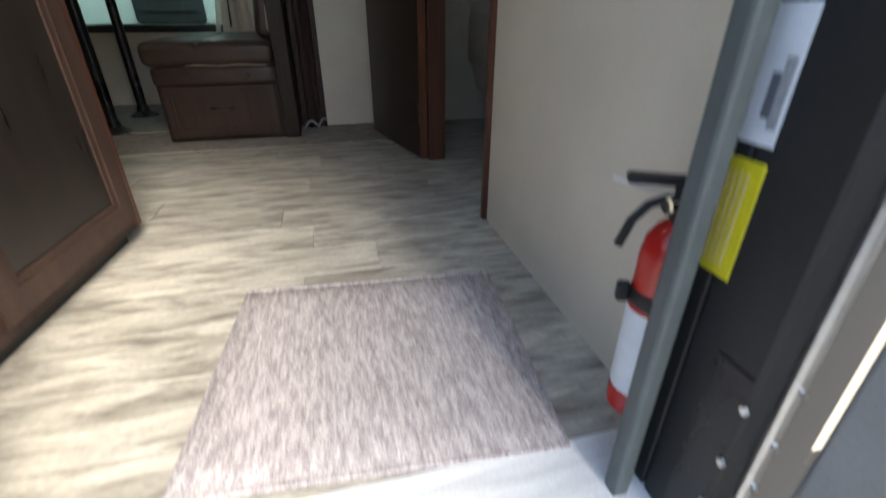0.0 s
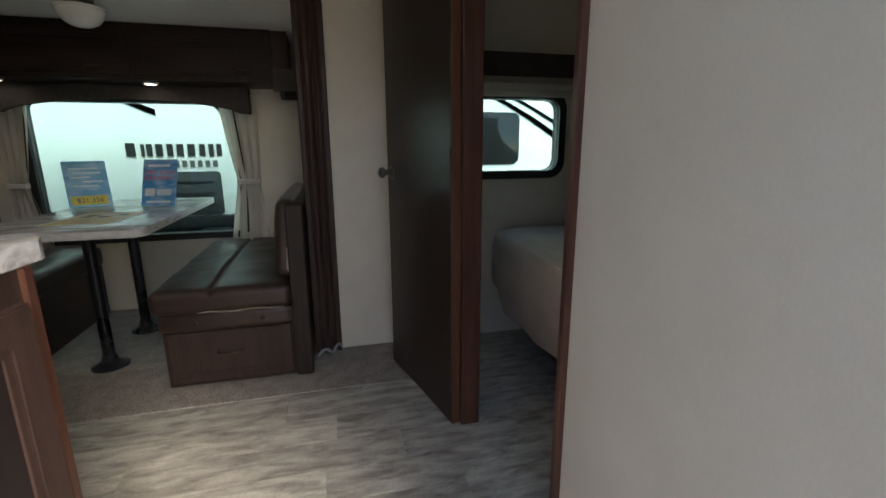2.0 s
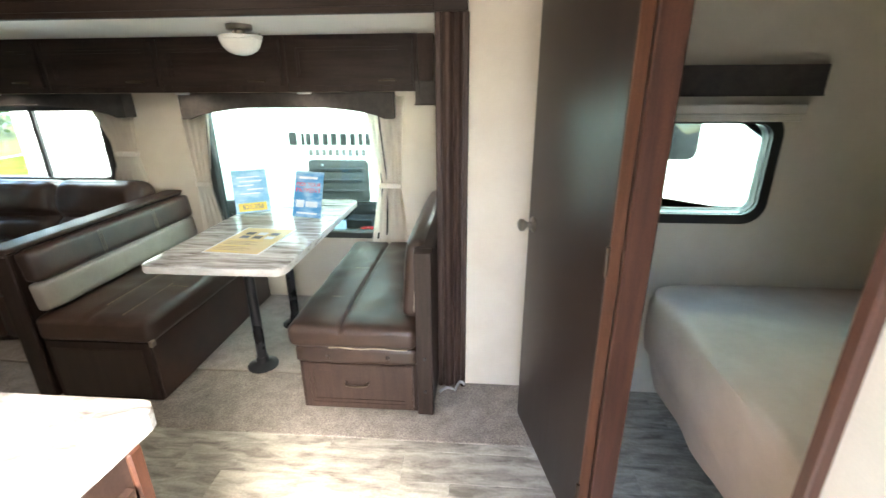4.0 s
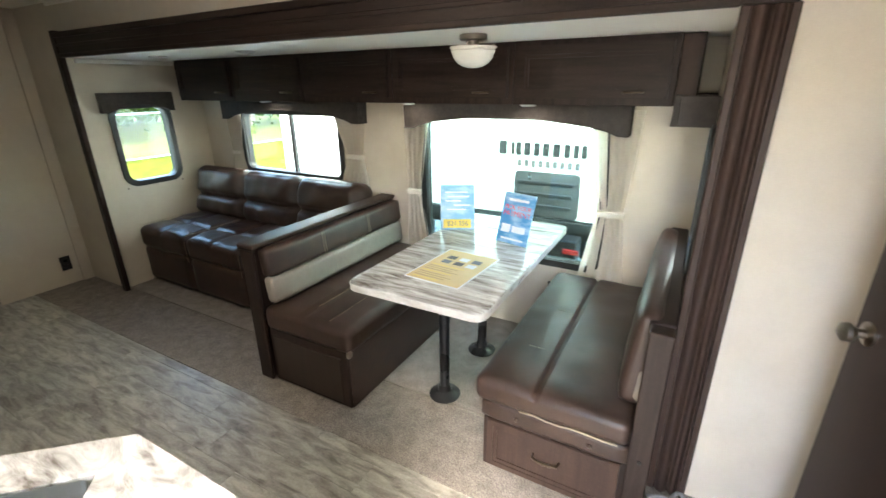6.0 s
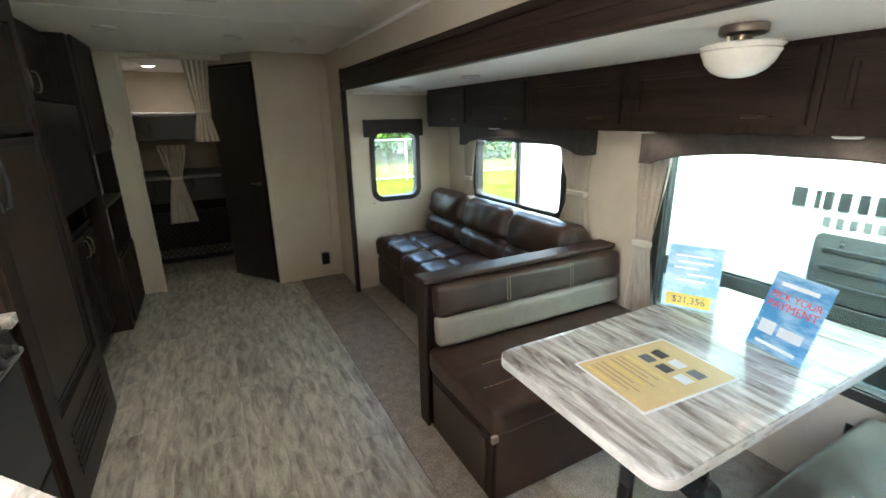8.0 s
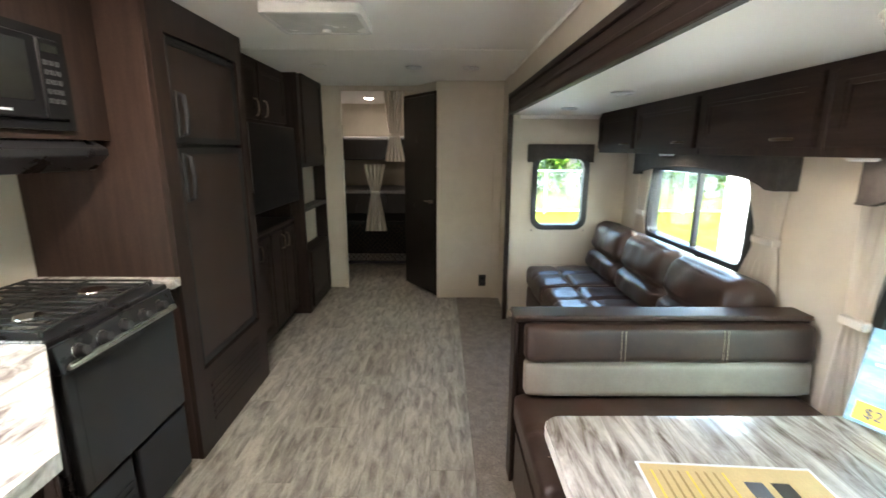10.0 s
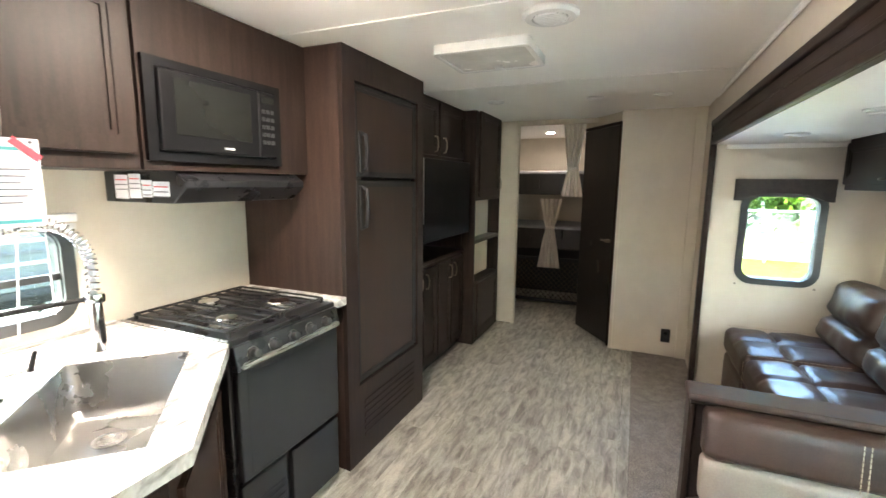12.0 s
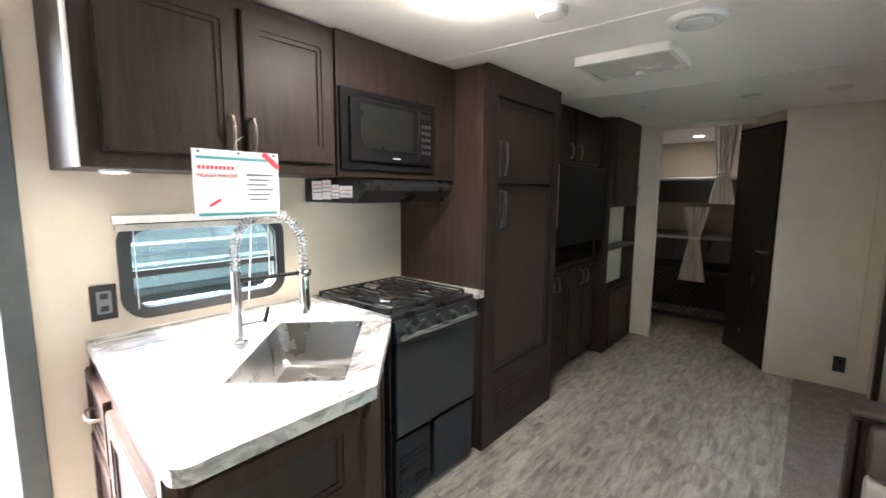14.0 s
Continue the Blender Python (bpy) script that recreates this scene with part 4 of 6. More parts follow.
def counter():
    e = thing("countertop", "glossy marbled grey laminate countertop with cut-off corner", "countertop")
    outl = [(-0.113, YS + 0.002), (-0.027, 0.875)]
    outl += [(-0.062 + 0.035 * math.cos(radians(a)), 0.875 + 0.035 * math.sin(radians(a))) for a in (30, 60, 90)]
    outl += [(-0.525, 0.910), (-0.985, 0.485), (-0.985, YS + 0.002)]
    # the sink's cut-out, turned 45 degrees
    sx, sy, ang = SINK_C[0], SINK_C[1], SINK_A
    hole = [(sx + math.cos(ang) * a - math.sin(ang) * b, sy + math.sin(ang) * a + math.cos(ang) * b) for a, b in ((-SINK_W / 2, -SINK_D / 2), (SINK_W / 2, -SINK_D / 2), (SINK_W / 2, SINK_D / 2), (-SINK_W / 2, SINK_D / 2))]
    bm = bmesh.new()
    ed = []
    for ring in (outl, hole):
        vs = [bm.verts.new((x, y, CT)) for x, y in ring]
        ed += [bm.edges.new((vs[i], vs[(i + 1) % len(vs)])) for i in range(len(vs))]
    bmesh.ops.triangle_fill(bm, use_beauty=True, use_dissolve=False, edges=ed)
    inside = [f for f in bm.faces if abs((f.calc_center_median() - Vector((sx, sy, CT))).x * math.cos(ang) + (f.calc_center_median() - Vector((sx, sy, CT))).y * math.sin(ang)) < SINK_W / 2 - 0.001
              and abs(-(f.calc_center_median() - Vector((sx, sy, CT))).x * math.sin(ang) + (f.calc_center_median() - Vector((sx, sy, CT))).y * math.cos(ang)) < SINK_D / 2 - 0.001]
    if inside:
        bmesh.ops.delete(bm, geom=inside, context='FACES_ONLY')
    r = bmesh.ops.extrude_face_region(bm, geom=bm.faces[:])
    bmesh.ops.translate(bm, vec=(0, 0, -0.038), verts=[v for v in r["geom"] if isinstance(v, bmesh.types.BMVert)])
    bmesh.ops.recalc_face_normals(bm, faces=bm.faces)
    part("slab", bm, M_TOPK, e)
    part("caulk_line", box(-0.98, -0.118, YS + 0.001, YS + 0.007, CT + 0.0003, CT + 0.006, 0.002), M_WHITEP, e)
    return e


SINK_A, SINK_W, SINK_D = radians(-45), 0.325, 0.57
SINK_C = (-0.576, 0.505)
SM = pose(SINK_C[0], SINK_C[1], CT, 0, 0, math.degrees(SINK_A))
counter()


def sink():
    e = thing("kitchen_sink", "square brushed steel undermount sink set at an angle", "sink")
    w, d, h = SINK_W - 0.006, SINK_D - 0.006, 0.17
    bm = bmesh.new()
    rim = [bm.verts.new((x, y, -0.003)) for x, y in round_rect(-w / 2, w / 2, -d / 2, d / 2, 0.022, 4)]
    low = [bm.verts.new((x, y, -h + 0.02)) for x, y in round_rect(-w / 2 + 0.006, w / 2 - 0.006, -d / 2 + 0.006, d / 2 - 0.006, 0.022, 4)]
    bot = [bm.verts.new((x, y, -h)) for x, y in round_rect(-w / 2 + 0.022, w / 2 - 0.022, -d / 2 + 0.022, d / 2 - 0.022, 0.022, 4)]
    n = len(rim)
    for a, b in ((rim, low), (low, bot)):
        for i in range(n):
            bm.faces.new((a[i], a[(i + 1) % n], b[(i + 1) % n], b[i]))
    bm.faces.new(bot)
    bmesh.ops.recalc_face_normals(bm, faces=bm.faces)
    bmesh.ops.reverse_faces(bm, faces=bm.faces)
    part("basin", put(bm, SM), M_SINK, e, "", 40)
    part("drain", put(lathe(bmesh.new(), [(0.042, 0), (0.042, 0.003), (0.030, 0.004), (0.024, 0.001), (0.010, 0.001)], (0.02, -0.10, -h + 0.0005), 24), SM), M_CHROME, e, "chrome drain", 40)
    return e


sink()


def faucet():
    e = thing("kitchen_faucet", "tall chrome spring faucet with pull-down spray head", "faucet")
    b = Vector((-0.445, 0.30, CT))
    d = Vector((-0.72, 0.20, 0)).normalized()
    part("base_ring", lathe(bmesh.new(), [(0.030, 0), (0.030, 0.006), (0.024, 0.012)], b, 24), M_CHROME, e, "", 40)
    part("body", cyl(bmesh.new(), b + Vector((0, 0, 0.01)), b + Vector((0, 0, 0.25)), 0.017, n=20), M_CHROME, e, "", 40)
    R = 0.115
    arch = [b + Vector((0, 0, 0.25 + 0.02 * i)) for i in range(4)]
    top = b + Vector((0, 0, 0.315))
    arch += [top + d * (R - R * math.cos(radians(a))) + Vector((0, 0, 1.05 * R * math.sin(radians(a)))) for a in range(10, 181, 10)]
    end = arch[-1]
    arch += [end + Vector((0, 0, -0.03 * i)) for i in range(1, 5)]
    part("hose", tube(bmesh.new(), arch, 0.008, 8), M_ALU, e, "", 60)
    coil = []
    total = len(arch) - 1
    turns = 42
    side = d.cross(Vector((0, 0, 1)))
    for i in range(turns * 8 + 1):
        t = i / (turns * 8) * total
        k = min(int(t), total - 1)
        p = arch[k].lerp(arch[k + 1], t - k)
        tan = (arch[k + 1] - arch[k]).normalized()
        nrm = side.cross(tan).normalized()
        a = 2 * math.pi * i / 8
        coil.append(p + side * (0.0145 * math.cos(a)) + nrm * (0.0145 * math.sin(a)))
    part("spring", tube(bmesh.new(), coil, 0.0028, 5), M_CHROME, e, "chrome coil spring", 60)
    h = arch[-1]
    part("spray_head", lathe(bmesh.new(), [(0.013, 0.03), (0.017, 0.0), (0.017, -0.05), (0.021, -0.09), (0.020, -0.125), (0.012, -0.128)], h, 20), M_CHROME, e, "", 40)
    part("spray_grip", box(h.x - 0.006, h.x + 0.006, h.y + 0.012, h.y + 0.026, h.z - 0.10, h.z - 0.03, 0.004), M_BLACKM, e)
    arm_a, arm_b = b + Vector((0, 0, 0.215)), Vector((h.x, h.y, b.z + 0.222))
    part("holder_arm", cyl(bmesh.new(), arm_a, arm_b, 0.007, n=12), M_BLACKM, e, "", 40)
    part("holder_ring", lathe(bmesh.new(), [(0.024, -0.012), (0.026, 0.0), (0.024, 0.012)], arm_b, 20), M_CHROME, e, "", 40)
    part("lever", cyl(bmesh.new(), b + Vector((0.0, 0.0, 0.06)), b + d * 0.10 + Vector((0.03, 0.03, 0.075)), 0.007, 0.006, n=12), M_CHROME, e, "", 40)
    part("lever_tip", cyl(bmesh.new(), b + d * 0.10 + Vector((0.03, 0.03, 0.07)), b + d * 0.115 + Vector((0.032, 0.03, 0.12)), 0.008, 0.006, n=12), M_BLACKM, e, "", 40)
    return e


faucet()


def base_cabinet():
    e = thing("base_cabinet", "espresso wooden galley cabinet with dark recessed panels", "cabinet")
    out = [(-0.118, YS + 0.003), (-0.033, 0.840), (-0.515, 0.840), (-0.98, 0.42), (-0.98, YS + 0.003)]
    part("body", poly_slab(out, 0.040, 0.67), M_PANEL, e)
    part("apron", ring_slab(out, [(-0.135, YS + 0.02), (-0.053, 0.822), (-0.508, 0.822), (-0.962, 0.412), (-0.962, YS + 0.02)], 0.6702, CT - 0.0385), M_PANEL, e)
    toe = [(-0.143, YS + 0.004), (-0.062, 0.81), (-0.505, 0.81), (-0.97, 0.38), (-0.97, YS + 0.004)]
    part("toe_kick", poly_slab(toe, 0.0005, 0.0395), M_BLACKM, e)
    part("corner_post", box(-0.055, -0.027, 0.817, 0.847, 0.040, CT - 0.0385, 0.004), M_EDGE, e, "reddish rounded corner post")
    panel_door(e, 0.50, 0.72, face(-0.0584, 0.555, 0.43, 84.9), inset=M_INSET, stile=0.06, wood=M_PANEL)
    panel_door(e, 0.36, 0.50, face(-0.0989, 0.10, 0.325, 84.9), stile=0.055, wood=M_PANEL)
    panel_door(e, 0.36, 0.20, face(-0.0989, 0.10, 0.705, 84.9), stile=0.04, wood=M_PANEL, name="drawer_front", hand=(0.0, 0.0, 90))
    panel_door(e, 0.42, 0.24, face(-0.28, 0.841, 0.69, 180), inset=M_INSET, stile=0.045, wood=M_PANEL, name="drawer_front")
    panel_door(e, 0.42, 0.46, face(-0.28, 0.841, 0.31, 180), inset=M_INSET, stile=0.055, wood=M_PANEL)
    a = math.degrees(math.atan2(0.835 - 0.42, -0.515 + 0.98))
    panel_door(e, 0.52, 0.66, face(-0.748, 0.628, 0.41, 180 + a), stile=0.055, wood=M_PANEL)
    return e


base_cabinet()


def stove():
    e = thing("gas_range", "black gas range with iron grates and oven beneath", "stove")
    x0, x1, y1 = -1.57, -0.992, 0.465
    part("body", box(x0, x1, YS + 0.004, y1, 0.03, 0.860, 0.004), M_BLACK, e)
    part("foot_plinth", box(x0 + 0.01, x1 - 0.01, YS + 0.004, y1 - 0.03, 0.0005, 0.0295, 0), M_BLACKM, e)
    part("cooktop", box(x0, x1, YS + 0.004, y1 + 0.012, 0.861, 0.886, 0.006, 2), M_BLACK, e)
    part("lip", box(x0 - 0.062, x0 - 0.001, YS + 0.004, y1 + 0.035, 0.860, 0.897, 0.002), M_TOPK, e, "white filler strip")
    fp = bmesh.new()
    bx(fp, x0 + 0.004, x1 - 0.004, -0.018, 0.018, -0.045, 0.045, 0.006, 2)
    put(fp, Matrix.Translation((0, y1 + 0.018, 0.822)) @ Matrix.Rotation(radians(12), 4, 'X'))
    part("control_panel", fp, M_BLACK, e)
    for i in range(5):
        x = x1 - 0.075 - 0.10 * i
        k = lathe(bmesh.new(), [(0.024, 0), (0.024, 0.006), (0.018, 0.010), (0.016, 0.028), (0.006, 0.029)], (0, 0, 0), 20)
        kb = part("knob", put(k, pose(x, y1 + 0.037, 0.825, -78)), M_BLACKM, e, "", 40)
        rg = lathe(bmesh.new(), [(0.026, 0), (0.026, 0.003), (0.022, 0.004)], (0, 0, 0), 20)
        part("bezel", put(rg, pose(x, y1 + 0.037, 0.825, -78)), M_CHROME, kb, "chrome ring", 40)
        cp = lathe(bmesh.new(), [(0.0155, 0.0285), (0.013, 0.031), (0.002, 0.0315)], (0, 0, 0), 16)
        part("knob_face", put(cp, pose(x, y1 + 0.037, 0.825, -78)), M_HATCH, kb, "charcoal knob face", 40)
    part("edge_trim", box(x1 - 0.004, x1 + 0.005, YS + 0.02, y1 + 0.005, 0.8865, 0.893, 0.002), M_STEEL, e, "bright edge trim")
    # grates
    gx0, gx1, gy0, gy1, gz = x0 + 0.03, x1 - 0.03, YS + 0.05, y1 - 0.03, 0.912
    for s in range(2):
        a, b = (gx0, (gx0 + gx1) / 2 - 0.004) if s == 0 else ((gx0 + gx1) / 2 + 0.004, gx1)
        g = bmesh.new()
        for y in (gy0, (gy0 + gy1) / 2, gy1):
            bx(g, a, b, y - 0.005, y + 0.005, gz - 0.008, gz, 0.002)
        for k in range(6):
            x = a + (b - a) * k / 5
            bx(g, x - 0.005, x + 0.005, gy0, gy1, gz - 0.0075, gz + 0.0005, 0.002)
        for x in (a + 0.006, b - 0.006):
            for y in (gy0, gy1):
                bx(g, x - 0.006, x + 0.006, y - 0.006, y + 0.006, 0.885, gz - 0.004, 0.002)
        part("grate", g, M_IRON, e, "black iron grate")
    for x, y, r in ((-1.14, 0.30, 0.042), (-1.41, 0.30, 0.050), (-1.28, 0.03, 0.046)):
        bn = part("burner", lathe(bmesh.new(), [(r * 1.5, 0), (r * 1.4, 0.004), (r, 0.006), (r, 0.014), (r * 0.85, 0.018)], (x, y, 0.8865), 24), M_STEEL, e, "steel burner ring", 40)
        part("burner_cap", lathe(bmesh.new(), [(r * 0.82, 0.0185), (r * 0.95, 0.021), (r * 0.90, 0.026), (r * 0.5, 0.029), (0.002, 0.030)], (x, y, 0.8865), 24), M_CHROME, bn, "shiny burner cap", 40)
    dr = part("oven_door", box(x0 + 0.012, x1 - 0.012, y1 + 0.001, y1 + 0.032, 0.355, 0.775, 0.006, 2), M_OVEN, e)
    part("window_glass", box(x0 + 0.05, x1 - 0.05, y1 + 0.0322, y1 + 0.0335, 0.375, 0.755, 0.0005), M_OVEN, dr)
    part("handle", box(x0 + 0.02, x1 - 0.02, y1 + 0.034, y1 + 0.056, 0.785, 0.808, 0.008, 2), M_STEEL, dr, "steel handle bar")
    lp = part("lower_panel", box(x0 + 0.012, x1 - 0.26, y1 + 0.001, y1 + 0.026, 0.05, 0.335, 0.006, 2), M_BLACKM, e)
    gp = part("vent_panel", box(x1 - 0.235, x1 - 0.012, y1 + 0.001, y1 + 0.020, 0.05, 0.335, 0.006, 2), M_BLACKM, e)
    for k in range(6):
        part("slat", box(x1 - 0.215, x1 - 0.035, y1 + 0.0202, y1 + 0.026, 0.085 + 0.03 * k, 0.100 + 0.03 * k, 0.002), M_BLACK, gp)
    return e


stove()


def hood():
    e = thing("range_hood", "black slanted range hood under the cabinets", "range hood")
    bm = bmesh.new()
    x0, x1 = -1.57, -0.99
    prof = [(YS + 0.003, 1.461), (0.275, 1.461), (0.325, 1.430), (0.325, 1.405), (0.26, 1.350), (YS + 0.003, 1.350)]
    a = [bm.verts.new((x0, y, z)) for y, z in prof]
    b = [bm.verts.new((x1, y, z)) for y, z in prof]
    n = len(prof)
    bm.faces.new(a)
    bm.faces.new(b[::-1])
    for i in range(n):
        bm.faces.new((a[i], a[(i + 1) % n], b[(i + 1) % n], b[i]))
    bmesh.ops.recalc_face_normals(bm, faces=bm.faces)
    bmesh.ops.bevel(bm, geom=bm.edges[:], offset=0.003, segments=1, affect='EDGES')
    part("shell", bm, M_BLACK, e)
    for k, (y0, y1, z0, z1) in enumerate(((0.03, 0.095, 1.365, 1.452), (0.10, 0.155, 1.37, 1.43), (-0.05, 0.025, 1.362, 1.448), (0.16, 0.245, 1.375, 1.425))):
        st = part("sticker", box(x1 + 0.0002, x1 + 0.0014, y0, y1, z0, z1, 0), M_PAPER, e, "white printed sticker")
        for j in range(3):
            zz = z1 - 0.016 - 0.017 * j
            part("text_line", box(x1 + 0.0014, x1 + 0.0019, y0 + 0.006, y1 - 0.006, zz - 0.004, zz, 0), M_INK if j else M_REDINK, st)
    return e


hood()


def kitchen_uppers():
    z0, z1, yf = 1.462, CEIL - 0.006, 0.285
    e = thing("wall_cabinet", "espresso wooden wall cabinet with two doors over the sink", "cabinet", "galley wall cabinets")
    part("body", box(-0.8755, -0.065, YS + 0.002, yf - 0.0005, z0, z1, 0.003), M_WOOD, e)
    panel_door(e, 0.375, 0.475, face(-0.300, yf, 1.745, 180), stile=0.055, hand=(0.155, -0.16))
    panel_door(e, 0.355, 0.475, face(-0.680, yf, 1.745, 180), stile=0.055, hand=(-0.155, -0.16))
    # the cabinet end catches light; that brightness is put into a pale strip
    part("lit_end_strip", box(-0.0645, -0.057, 0.247, 0.283, z0, z1, 0.002), M_WHITEP, e, "cabinet end with its light painted as a pale strip")
    f = thing("wall_cabinet", "espresso wooden cabinet housing the microwave", "cabinet", "galley wall cabinets")
    part("body", box(-1.632, -0.8765, YS + 0.002, yf - 0.0005, z0, z1, 0.003), M_WOOD, f)
    part("face_frame", put(ring_slab([(-1.632, z0), (-0.8765, z0), (-0.8765, z1), (-1.632, z1)], [(-1.440, 1.505), (-0.897, 1.505), (-0.897, 1.800), (-1.440, 1.800)], -0.012, 0.0), Matrix.Translation((0, yf, 0)) @ Matrix.Rotation(radians(90), 4, 'X')), M_WOOD, f)
    for x in (-0.17, -0.60):
        puck(x, 0.16, z0)
    g = thing("microwave", "black built-in microwave oven with dark glass door", "microwave")
    x0, x1, za, zb = -1.452, -0.885, 1.492, 1.812
    part("trim_frame", put(ring_slab([(x0, za), (x1, za), (x1, zb), (x0, zb)], [(x0 + 0.035, za + 0.03), (x1 - 0.035, za + 0.03), (x1 - 0.035, zb - 0.03), (x0 + 0.035, zb - 0.03)], -0.016, -0.0005), Matrix.Translation((0, yf + 0.012, 0)) @ Matrix.Rotation(radians(90), 4, 'X')), M_BLACKD, g, "wide black trim frame")
    part("body", box(x0 + 0.0355, x1 - 0.0355, yf + 0.0125, yf + 0.024, za + 0.0305, zb - 0.0305, 0.002), M_BLACKD, g)
    d = part("door", box(x0 + 0.130, x1 - 0.037, yf + 0.0245, yf + 0.044, za + 0.033, zb - 0.033, 0.006, 2), M_BLACKD, g)
    part("door_glass", box(x0 + 0.172, x1 - 0.085, yf + 0.0442, yf + 0.0460, za + 0.085, zb - 0.055, 0.001), M_MWGLASS, d, "smoky reflecting door glass")
    part("name_bar", box(x0 + 0.255, x0 + 0.300, yf + 0.0442, yf + 0.0452, za + 0.050, za + 0.057, 0), M_WHITEINK, d)
    c = part("control_strip", box(x0 + 0.038, x0 + 0.127, yf + 0.0245, yf + 0.042, za + 0.033, zb - 0.033, 0.005), M_BLACKD, g)
    part("display", box(x0 + 0.050, x0 + 0.115, yf + 0.0422, yf + 0.0432, zb - 0.075, zb - 0.050, 0), M_MWGLASS, c)
    for i in range(5):
        for j in range(3):
            part("button", box(x0 + 0.050 + 0.023 * j, x0 + 0.068 + 0.023 * j, yf + 0.0422, yf + 0.0432, zb - 0.115 - 0.030 * i, zb - 0.100 - 0.030 * i, 0.001), M_HATCH, c)


kitchen_uppers()


def hanging_sign():
    e = thing("hanging_sign", "white printed sheet hanging from a cabinet handle", "sign")
    m = face(-0.448, 0.355, 1.421, 180)
    w, h = 0.275, 0.210
    part("sheet", put(box(-w / 2, w / 2, 0.0, 0.003, -h / 2, h / 2, 0.0008), m), M_PAPER, e)
    f = m @ pose(0, -0.0008, 0, 90, 0, 0)
    part("print_bar", put(box(-w * 0.46, w * 0.46, -0.0012, -0.0002, h * 0.36, h * 0.40, 0), m), M_TEAL, e)
    part("print_bar", put(box(-w * 0.46, w * 0.46, -0.0012, -0.0002, -h * 0.46, -h * 0.42, 0), m), M_TEAL, e)
    text_mesh("MONEY MATCH", 0.0165, f @ pose(-w * 0.46, h * 0.10, 0), M_REDINK, e)
    for k in range(9):
        part("print_bar", put(box(-w * 0.45 + 0.0125 * k, -w * 0.45 + 0.0125 * k + 0.009, -0.0012, -0.0002, h * 0.215, h * 0.265, 0), m), M_REDINK, e)
    for k in range(6):
        a = 0.10 + 0.03 * (k % 2)
        part("text_line", put(box(w * (a - 0.01), w * (0.42 - 0.04 * (k % 3)), -0.0012, -0.0002, h * (0.14 - 0.075 * k), h * (0.16 - 0.075 * k), 0), m), M_INK, e)
    part("corner_ribbon", put(box(-0.035, 0.035, -0.0016, -0.0004, -0.009, 0.009, 0), m @ pose(w * 0.40, 0, h * 0.38, 0, 40, 0)), M_REDINK, e, "red corner ribbon")
    part("splash", put(box(-0.02, 0.02, -0.0014, -0.0002, -0.004, 0.004, 0), m @ pose(-w * 0.28, 0, -h * 0.27, 0, -30, 0)), M_REDINK, e)
    part("string", tube(bmesh.new(), [m @ Vector((0, 0.0, h / 2)), m @ Vector((0.0, 0.012, h / 2 + 0.03)), m @ Vector((0.03, 0.016, h / 2 + 0.05))], 0.0012, 5), M_WHITEP, e)
    for x in (-0.12, 0.0, 0.12):
        part("pin", put(cyl(bmesh.new(), (x, -0.001, h / 2 - 0.008), (x, -0.005, h / 2 - 0.008), 0.004, n=8), m), M_INK, e)
    return e


hanging_sign()


def blind():
    e = thing("window_blind", "raised cream mini blind over the galley window", "blind")
    part("headrail", box(-0.872, -0.208, YS + 0.0145, YS + 0.040, 1.284, 1.314, 0.003), M_WHITEP, e)
    for k in range(5):
        part("slat", box(-0.865, -0.215, YS + 0.0155, YS + 0.038, 1.2755 - 0.0045 * k, 1.278 - 0.0045 * k, 0), M_WHITEP, e)
    for x in (-0.27, -0.78):
        part("cord", cyl(bmesh.new(), (x, YS + 0.027, 1.26), (x, YS + 0.027, 0.97), 0.0016, n=6), M_WHITEP, e)
    part("wand", cyl(bmesh.new(), (-0.70, YS + 0.043, 1.29), (-0.67, YS + 0.043, 0.925), 0.003, n=8), M_WHITEP, e)
    return e


blind()


